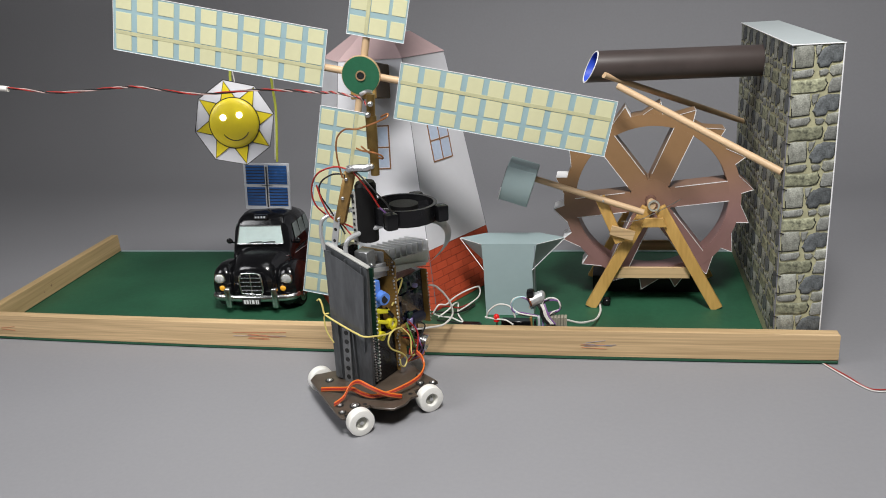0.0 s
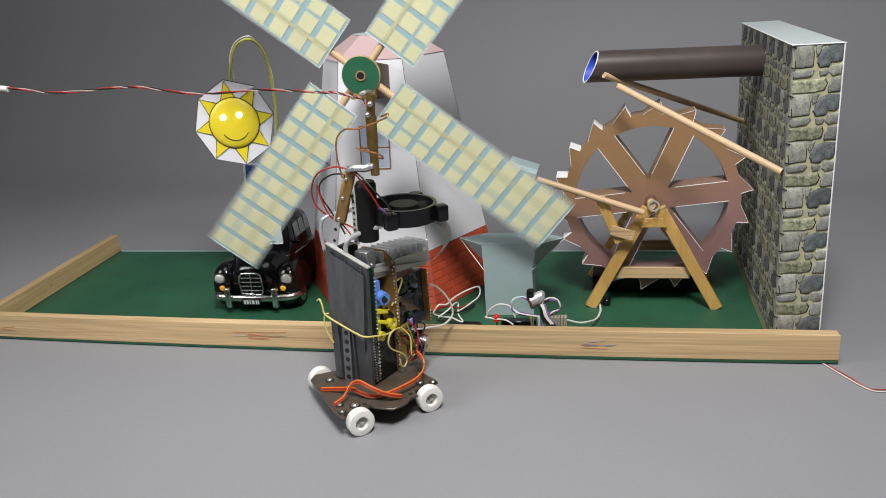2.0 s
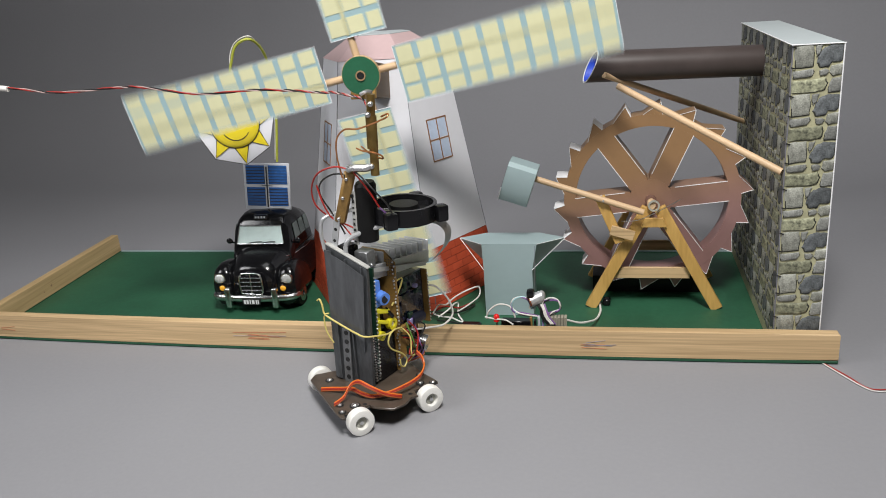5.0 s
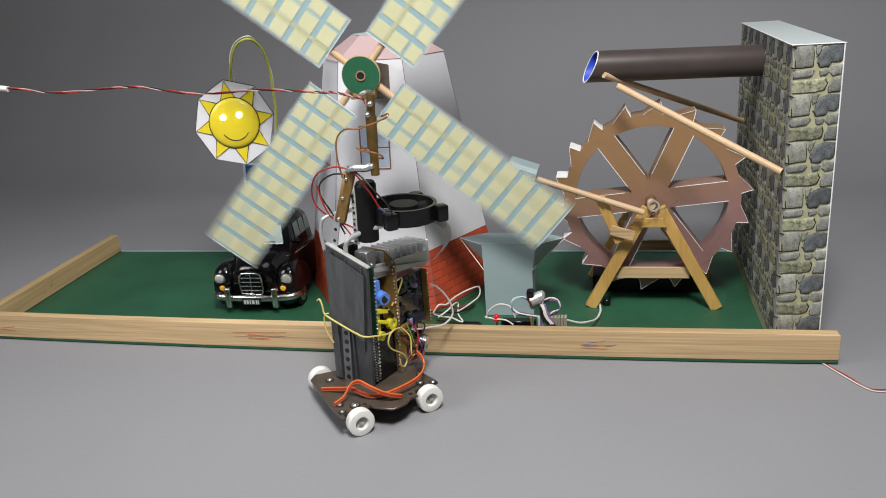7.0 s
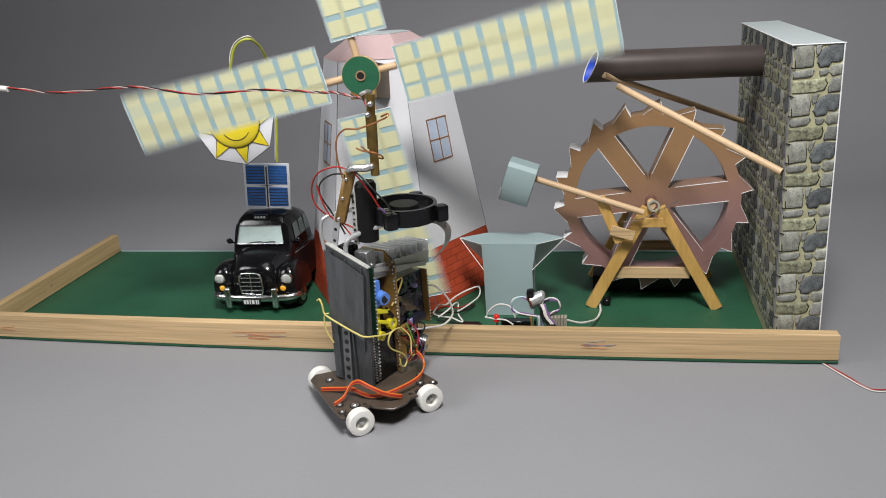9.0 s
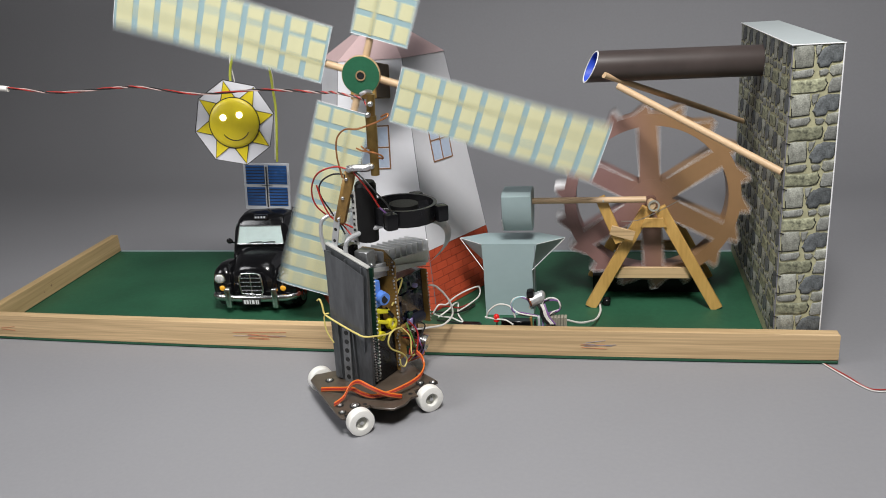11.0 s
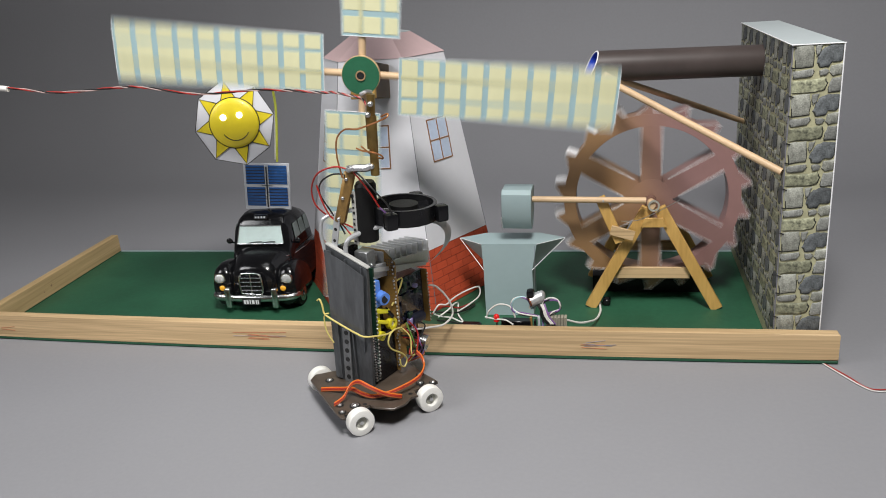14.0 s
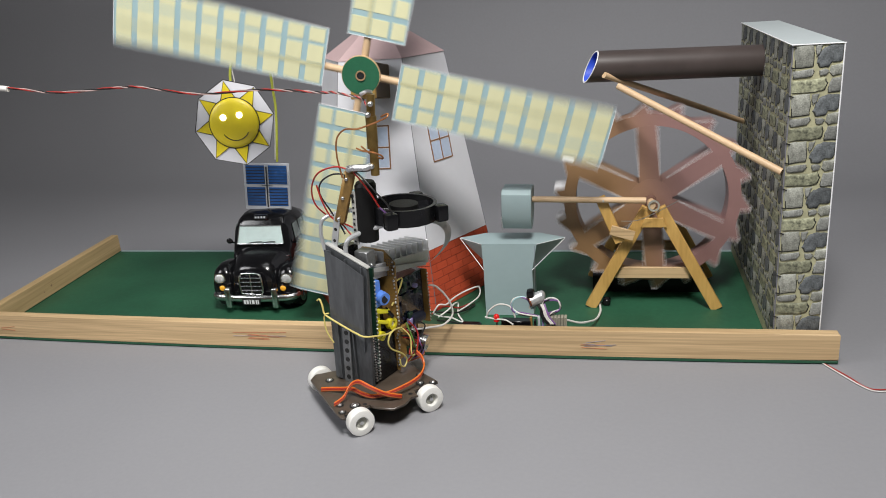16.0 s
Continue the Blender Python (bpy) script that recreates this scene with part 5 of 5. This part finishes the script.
    # loose leads
    leads = [("w_red", [(-0.006, 0.008, 0.2165), (-0.020, 0.004, 0.2195), (-0.038, 0.002, 0.213), (-0.049, 0.004, 0.199), (-0.0515, 0.008, 0.184), (-0.045, 0.012, 0.1745), (-0.032, 0.014, 0.1685), (-0.022, 0.015, 0.159), (-0.014, 0.014, 0.151)]),
             ("w_black", [(-0.010, 0.009, 0.212), (-0.024, 0.006, 0.2125), (-0.038, 0.005, 0.205), (-0.044, 0.008, 0.193), (-0.036, 0.010, 0.1785), (-0.03, 0.012, 0.168), (-0.024, 0.012, 0.158)]),
             ("w_red", [(-0.043, 0.004, 0.202), (-0.040, 0.006, 0.186), (-0.035, 0.01, 0.172), (-0.022, 0.014, 0.166), (-0.012, 0.014, 0.163)]),
             ("w_black", [(-0.012, 0.006, 0.213), (-0.014, 0.01, 0.199), (-0.009, 0.014, 0.186), (0.0, 0.02, 0.175)]),
             ("w_red", [(-0.004, 0.008, 0.2155), (0.004, 0.008, 0.208), (0.012, 0.010, 0.196), (0.017, 0.012, 0.186)]),
             ("w_purple", [(0.017, 0.012, 0.186), (0.024, 0.014, 0.179), (0.029, 0.016, 0.170)]),
             ("w_black", [(-0.003, 0.008, 0.2165), (0.008, 0.006, 0.211), (0.019, 0.006, 0.201), (0.027, 0.01, 0.19), (0.031, 0.014, 0.175)])]
    for c, pts in leads:
        part("lead", tube(nb(), pts, 0.00075), M[c], t, M[c].name.replace("_", " "))
    # orange servo leads over the cart, in the cart's own axes
    def ribbon(pts, across):
        """Three leads side by side."""
        for k, c in enumerate(("w_brown", "w_red", "w_orange")):
            o = Vector(across) * (k - 1) * 0.00135
            part("servo_lead", tube(nb(), [Vector(p) + o for p in pts], 0.00072), M[c], t, M[c].name.replace("_", " "), m=cart)

    ribbon([(-0.0465, 0.0075, 0.0223), (-0.0400, 0.001, 0.0235), (-0.0330, -0.0075, 0.0250), (-0.0265, -0.0180, 0.0275), (-0.0215, -0.0268, 0.0255), (-0.0145, -0.0344, 0.0240), (-0.0030, -0.0400, 0.0255), (0.0070, -0.0420, 0.0275), (0.0200, -0.0400, 0.0285), (0.0310, -0.0360, 0.0300), (0.0385, -0.0300, 0.0340), (0.0400, -0.0240, 0.0400), (0.0370, -0.0200, 0.0450)], (0.35, 0.35, 0.86))
    ribbon([(-0.0470, -0.0245, 0.0223), (-0.0420, -0.0248, 0.0240), (-0.0368, -0.0246, 0.0270), (-0.0310, -0.0235, 0.0335), (-0.0268, -0.0247, 0.0368), (-0.0225, -0.0271, 0.0370), (-0.0176, -0.0354, 0.0345), (-0.0085, -0.0435, 0.0290), (-0.001, -0.0472, 0.0260), (0.0065, -0.0475, 0.0228)], (0.35, 0.35, 0.86))
    # yellow leads and the lamp pot at the side
    part("lead", tube(nb(), [(-0.0500, -0.006, 0.0985), (-0.0470, -0.006, 0.1000), (-0.0448, -0.006, 0.0952), (-0.0437, -0.006, 0.0881), (-0.0397, -0.006, 0.0848), (-0.0253, -0.005, 0.0788), (-0.0108, -0.005, 0.0745), (-0.0005, -0.005, 0.0726), (0.0050, 0.004, 0.0705), (0.0065, 0.0182, 0.0668), (0.007, 0.032, 0.0664), (0.006, 0.0397, 0.0604)], 0.00085), M["w_yellow"], t, "pale yellow wire")
    part("lead", tube(nb(), [(-0.0381, -0.006, 0.0882), (-0.0425, -0.006, 0.0865), (-0.0443, -0.006, 0.0816), (-0.0432, -0.006, 0.0699), (-0.0382, -0.004, 0.0588)], 0.0007), M["w_yellow"], t, "pale yellow wire")
    part("lead", tube(nb(), [(0.009, 0.0330, 0.0670), (0.009, 0.0250, 0.0685), (0.009, 0.0182, 0.0662), (0.009, 0.015, 0.0594), (0.009, 0.0188, 0.0522), (0.009, 0.0315, 0.0427), (0.009, 0.0389, 0.0336), (0.009, 0.0351, 0.0277), (0.009, 0.0298, 0.0311), (0.009, 0.0292, 0.0371)], 0.0008), M["w_yellow"], t, "yellow wire loop")
    part("lead", tube(nb(), [(0.0, 0.036, 0.086), (0.003, 0.046, 0.1), (0.003, 0.050, 0.108), (0.0, 0.042, 0.106)], 0.0008), M["w_yellow"], t, "pale wire loop")
    part("lead", tube(nb(), [(0.001, 0.094, 0.085), (0.004, 0.102, 0.080), (0.010, 0.11, 0.066), (0.013, 0.112, 0.05), (0.010, 0.10, 0.043), (0.006, 0.08, 0.047), (0.003, 0.05, 0.056)], 0.0010), M["w_white"], t, "white wire loop")
    for k, c in enumerate(("w_black", "w_red", "w_black", "w_purple", "w_brown")):
        random.seed(30 + k)
        pts = [(0.002 + 0.001 * k, 0.040 + 0.004 * k, 0.055 - 0.003 * k), (0.006, 0.055 + 0.003 * k, 0.048 - 0.004 * k), (0.007, 0.066, 0.036 - 0.003 * k), (0.003, 0.058 - 0.003 * k, 0.026)]
        part("lead", tube(nb(), pts, 0.0008), M[c], t, "thin wire")
    sb = part("side_board", box(nb(), (-0.004, 0.037, 0.030), (0.0, 0.072, 0.060), 0.0003), M["pcb"], t, "small tan board")
    part("metal_can", rod(nb(), (0.0, 0.0715, 0.036), (0.008, 0.0735, 0.034), 0.0078, n=24), M["chrome"], t, "shiny metal can")
    part("metal_can_base", rod(nb(), (-0.005, 0.0705, 0.037), (0.0, 0.0715, 0.036), 0.0095, n=24), M["solder"], t, "metal flange")
    part("can_clip", box(nb(), (0.0, 0.0640, 0.0430), (0.005, 0.0740, 0.0480), 0.0015), M["plastic"], t, "black clip over the can")
    for k, (c, y) in enumerate((("w_red", 0.046), ("w_black", 0.050), ("w_red", 0.054), ("w_purple", 0.058), ("w_black", 0.062), ("w_green", 0.048), ("w_yellow", 0.044))):
        random.seed(140 + k)
        q = lambda sp: random.uniform(-sp, sp)
        pts = [(0.003, y + q(0.003), 0.062 + q(0.004)), (0.008 + q(0.002), y + 0.006 + q(0.004), 0.052 + q(0.004)), (0.010 + q(0.003), y + q(0.006), 0.041 + q(0.004)), (0.008, y + 0.003 + q(0.005), 0.032 + q(0.003)), (0.003, y + q(0.004), 0.025)]
        part("lead", tube(nb(), pts, 0.0007), M[c], t, M[c].name.replace("_", " "))
    for k in range(14):
        random.seed(60 + k)
        part("component", box(nb(), (0, 0, 0), (random.uniform(0.003, 0.006), random.uniform(0.003, 0.007), random.uniform(0.003, 0.007)), 0.0005), M[random.choice(["plastic", "brown", "solder", "pcb_g", "purple"])], t, "small component",
             m=Matrix.Translation((-0.001 + random.uniform(-0.001, 0.002), 0.038 + 0.033 * random.random(), 0.026 + 0.075 * random.random())))
    for k in range(10):
        random.seed(90 + k)
        part("component", box(nb(), (0, 0, 0), (0.004, random.uniform(0.004, 0.009), random.uniform(0.003, 0.008)), 0.0005), M[random.choice(["plastic", "solder", "steel", "pcb"])], t, "small component",
             m=Matrix.Translation((-0.006 - 0.02 * random.random(), 0.006 + 0.024 * random.random(), 0.1265 + 0.004 * random.random())))
    return t


# ---- loose wires and small electronics ----
def twist(a_pts, r, turns, n=150):
    line = smooth_line(a_pts, 24)
    out = ([], [], [])
    for i, p in enumerate(line):
        a = 2 * math.pi * turns * i / len(line)
        for k in range(3):
            b = a + 2 * math.pi * k / 3
            out[k].append(p + Vector((0, math.cos(b) * r, math.sin(b) * r)))
    return out


def build_wires():
    feed = [(-0.86, -0.095, 0.302), (-0.737, -0.09, 0.2960), (-0.681, -0.09, 0.2895), (-0.624, -0.09, 0.2910), (-0.597, -0.09, 0.2904), (-0.545, -0.09, 0.2825), (-0.493, -0.092, 0.2838), (-0.4551, -0.100, 0.2828), (-0.4296, -0.100, 0.2801), (-0.4205, -0.103, 0.2806), (-0.4080, -0.106, 0.2783), (-0.3957, -0.107, 0.2752), (-0.3905, -0.110, 0.2695), (-0.3885, -0.111, 0.2630)]
    t = thing("feed_cable", "twisted red, black and white cable running to the mast", "cable")
    for pts, c, lb in zip(twist(feed, 0.00065, 15), ("w_red", "w_black", "w_pale"), ("red strand", "black strand", "pale pink strand")):
        part("strand", tube(nb(), pts, 0.00056, n=6, raw=True), M[c], t, lb)
    part("cable_sleeve", tube(nb(), [(-0.86, -0.095, 0.302), (-0.755, -0.09, 0.2968), (-0.729, -0.09, 0.2948)], 0.0026, n=10), M["w_white"], t, "pale sleeve")
    t = thing("floor_cable", "thin red and white cable lying on the grey tabletop", "cable")
    for k, c in enumerate(("w_white", "w_red")):
        pts = [(-0.016, 0.003, 0.0012), (-0.0105, -0.0081 + 0.002 * k, 0.0012), (0.0013, -0.0309 + 0.0026 * k, 0.0012 + 0.001 * k), (0.0109, -0.0470 + 0.002 * k, 0.0012), (0.0190, -0.0530 + 0.003 * k, 0.0012), (0.0344, -0.0515 + 0.003 * k, 0.0012), (0.075, -0.050 + 0.004 * k, 0.0012), (0.12, -0.055, 0.0012)]
        part("strand", tube(nb(), pts, 0.0006), M[c], t, "white strand" if k == 0 else "red strand")
    t = thing("mill_cable", "white, red and black wires lying beside the mill", "cable")
    sets = [("w_white", [(-0.396, 0.070, 0.012), (-0.389, 0.070, 0.022), (-0.3816, 0.0753, 0.0205), (-0.3784, 0.0915, 0.020), (-0.3718, 0.1083, 0.020), (-0.3611, 0.1223, 0.021), (-0.3537, 0.1290, 0.020), (-0.3525, 0.1200, 0.013), (-0.362, 0.104, 0.0085), (-0.3715, 0.0863, 0.0075)]),
            ("w_red", [(-0.398, 0.072, 0.010), (-0.390, 0.072, 0.017), (-0.380, 0.078, 0.017), (-0.3715, 0.0863, 0.012), (-0.366, 0.100, 0.0085), (-0.358, 0.116, 0.0075)]),
            ("w_white", [(-0.394, 0.068, 0.012), (-0.3853, 0.066, 0.010), (-0.3749, 0.0688, 0.0075), (-0.366, 0.063, 0.0065), (-0.3573, 0.0588, 0.0065), (-0.346, 0.050, 0.0065)]),
            ("w_black", [(-0.390, 0.060, 0.008), (-0.376, 0.061, 0.0065), (-0.365, 0.057, 0.0062), (-0.352, 0.048, 0.0062), (-0.340, 0.036, 0.0062)]),
            ("w_white", [(-0.388, 0.060, 0.012), (-0.378, 0.066, 0.018), (-0.374, 0.084, 0.018), (-0.373, 0.098, 0.012), (-0.370, 0.080, 0.0075), (-0.362, 0.064, 0.0065)]),
            ("w_black", [(-0.392, 0.064, 0.016), (-0.380, 0.070, 0.0135), (-0.371, 0.078, 0.010), (-0.362, 0.092, 0.0075), (-0.356, 0.108, 0.0065)])]
    for c, pts in sets:
        part("strand", tube(nb(), pts, 0.0009), M[c], t, M[c].name.replace("_", " "))
    part("tape_wrap", box(nb(), (-0.362, 0.050, 0.0042), (-0.340, 0.060, 0.0085), 0.002), M["plastic"], t, "black tape wrap")
    t = thing("control_board", "small black circuit board with red light and coiled wires", "circuit board")
    z = 0.0044
    part("board", box(nb(), (-0.324, 0.016, z), (-0.243, 0.050, z + 0.0016), 0.0004), M["pcb_g"], t, "dark circuit board")
    part("chip", box(nb(), (-0.313, 0.020, z + 0.0018), (-0.283, 0.030, z + 0.0225), 0.0008), M["plastic"], t, "black socket block")
    part("led_lamp", ball(rod(nb(), (-0.3178, 0.022, z + 0.0215), (-0.3178, 0.022, z + 0.0265), 0.0030, n=14), (-0.3178, 0.022, z + 0.0265), 0.0030, 12), M["red_led"], t, "lit red light")
    part("led_leg", rod(nb(), (-0.3178, 0.022, z), (-0.3178, 0.022, z + 0.0215), 0.0009, n=8), M["steel"], t, "metal leg")
    part("lead", tube(nb(), [(-0.329, 0.028, 0.026), (-0.326, 0.026, 0.035), (-0.316, 0.025, 0.043), (-0.304, 0.025, 0.041), (-0.299, 0.025, 0.029)], 0.0009), M["w_white"], t, "white wire")
    part("lead", tube(nb(), [(-0.330, 0.025, 0.029), (-0.3185, 0.020, 0.029), (-0.308, 0.018, 0.029), (-0.300, 0.016, 0.025)], 0.0009), M["w_white"], t, "white wire")
    for k in range(5):
        random.seed(k)
        part("component", box(nb(), (-0.284 + 0.004 * k, 0.022, z + 0.001), (-0.2815 + 0.004 * k, 0.027, z + 0.022 + 0.005 * random.random()), 0.0006), M[("pcb", "plastic", "panel", "purple", "panel")[k]], t, "small component")
    # sensor can held up on its leads
    part("sensor_can", rod(nb(), (-0.2835, 0.024, 0.0470), (-0.2725, 0.030, 0.0505), 0.0062, n=24), M["alu"], t, "silver sensor can")
    part("sensor_cap", ball(nb(), (-0.2722, 0.0302, 0.0506), 0.0060, 16, (0.7, 1, 1)), M["alu"], t, "pale domed end")
    part("sensor_clip", box(nb(), (-0.2865, 0.020, 0.0515), (-0.2785, 0.030, 0.0600), 0.003, seg=2), M["plastic"], t, "black clip")
    part("sensor_face", rod(nb(), (-0.2840, 0.0237, 0.0468), (-0.2834, 0.024, 0.0470), 0.0048, n=20), M["w_brown"], t, "dark end face")
    cols = ("w_teal", "w_purple", "w_white", "w_black", "w_purple", "w_white")
    for k, c in enumerate(cols):
        random.seed(70 + k)
        j = lambda s=0.002: random.uniform(-s, s)
        cx, r = ((-0.2925, 0.0105), (-0.2615, 0.0090))[k % 2]
        pts = [(-0.276, 0.027, 0.043)]
        for i in range(7):
            a = radians((200 if k % 2 else -20) + (1 if k % 2 else -1) * -48 * i)
            pts.append((cx + (r + j(0.0015)) * math.cos(a), 0.026 + j(), 0.0420 + (r * 0.85 + j(0.0012)) * math.sin(a)))
        pts.append((-0.27 + j(0.006), 0.026, 0.030))
        part("lead", tube(nb(), pts, 0.0009), M[c], t, M[c].name.replace("_", " "))
    for k, c in enumerate(("w_black", "w_black", "w_white", "w_white", "w_purple")):
        part("lead", tube(nb(), [(-0.277 + 0.002 * k, 0.026, 0.044), (-0.273 + 0.0015 * k, 0.023, 0.039), (-0.272 + 0.002 * k, 0.021, 0.032), (-0.266 + 0.002 * k, 0.019, 0.025)], 0.0009), M[c], t, M[c].name.replace("_", " "))
    for k in range(6):
        part("ribbon_pin", box(nb(), (-0.2660 + 0.0033 * k, 0.020, z), (-0.2632 + 0.0033 * k, 0.028, z + 0.0275), 0.0004), M["plug"], t, "dull ribbon plug")
    part("lead", tube(nb(), [(-0.248, 0.026, 0.027), (-0.236, 0.036, 0.0195), (-0.2269, 0.045, 0.0165), (-0.219, 0.068, 0.0095), (-0.2151, 0.092, 0.0075), (-0.2156, 0.108, 0.0065), (-0.2161, 0.122, 0.0070)], 0.0012), M["w_white"], t, "white wire")
    # no motor here: the black block is added for the wheel's dark shade
    t = thing("wheel_shade", "black block drawn as shade under the water wheel, with a plug", "motor")
    part("motor_body", box(nb(), (-0.225, 0.158, 0.0042), (-0.10, 0.190, 0.0240), 0.002, seg=2), M["rubber"], t, "matt black block")
    part("motor_foot", box(nb(), (-0.2130, 0.114, 0.0042), (-0.2045, 0.124, 0.0125), 0.002), M["plastic"], t, "black plug")


# ---- build all ----
build_stone_wall()
build_pipe()
wheel = build_water_wheel()
build_stand()
hammer = build_hammer()
build_anvil()
build_windmill()
sails = build_rotor()
build_taxi()
build_panel()
build_sun()
build_robot()
build_wires()


# ---- what moves ----
SAIL_TURN = [(0, -12), (0.2, -11.5), (0.3, -8), (0.4, -3.7), (0.5, 4.3), (0.6, 11.5), (1.0, 49.5), (1.5, 94.7), (2.0, 141.5), (2.5, 191), (3.0, 246), (3.5, 300), (4.0, 353.4), (4.2, 375),
             (4.7, 429), (5.2, 485), (5.7, 541), (6.3, 606), (6.5, 624.5), (7.0, 681), (7.5, 744), (8.0, 798.3), (8.5, 859), (9.0, 912.4), (9.2, 938),
             (9.7, 997), (10.2, 1057), (10.8, 1129), (11.3, 1190), (11.5, 1216), (12.0, 1272.3), (12.5, 1338), (13.0, 1402), (13.5, 1468), (14.0, 1524.7), (14.5, 1591), (15.0, 1653), (15.5, 1719), (16.0, 1785.8)]
WHEEL_TURN = [(0, -234), (9.35, -234), (9.5, -226), (9.7, -199), (10.0, -147), (10.3, -92), (10.6, -38), (11.0, 33), (11.3, 85.4), (11.5, 119.4), (11.8, 170), (12.0, 212), (12.25, 256), (12.5, 301), (12.75, 344), (13.0, 387), (13.25, 433), (13.5, 480), (13.75, 525), (14.0, 570), (14.25, 617), (14.5, 662), (14.75, 706), (15.0, 750), (15.25, 797), (15.5, 845), (15.75, 889), (16.0, 933.7)]
HAMMER_LIFT = [(0, 19), (9.35, 19), (9.55, 20), (9.7, 26), (9.8, 1), (9.86, 0), (10.35, 0), (10.5, 12), (10.66, 31), (10.74, 26), (10.82, 1), (10.9, 0), (11.3, 0), (11.4, 3), (11.5, 14), (11.6, 27), (11.72, 32), (11.82, 3), (11.9, 0), (12.0, 0), (12.2, 0), (12.3, 4), (12.4, 10), (12.5, 17.5), (12.6, 24), (12.68, 2), (12.75, 0), (13.0, 0), (13.3, 0), (13.4, 6), (13.5, 16), (13.6, 26), (13.72, 36), (13.82, 8), (13.9, 0), (14.0, 1.5), (14.1, 0), (14.2, -1), (14.3, 3), (14.4, 10), (14.5, 16.5), (14.6, 18), (14.72, 5), (14.8, 0), (15.0, -1), (15.3, -1), (15.4, 4), (15.5, 15), (15.6, 25), (15.72, 37), (15.82, 3), (15.9, 0), (16.0, 1.5)]


def motions():
    base = Matrix.Translation(ROTOR) @ pose(0, 0, 0, 0, 0, ROTOR_YAW) @ pose(0, 0, 0, -ROTOR_TILT, 0, 0)
    walk(sails, [(s, base @ pose(0, 0, 0, 0, 1.6 - a, 0)) for s, a in SAIL_TURN])
    walk(wheel, [(s, pose(*HUB, 0, -(a + WHEEL_REST), 0)) for s, a in WHEEL_TURN])
    walk(hammer, [(s, pose(*PIVOT, 0, a, 0)) for s, a in HAMMER_LIFT])


motions()
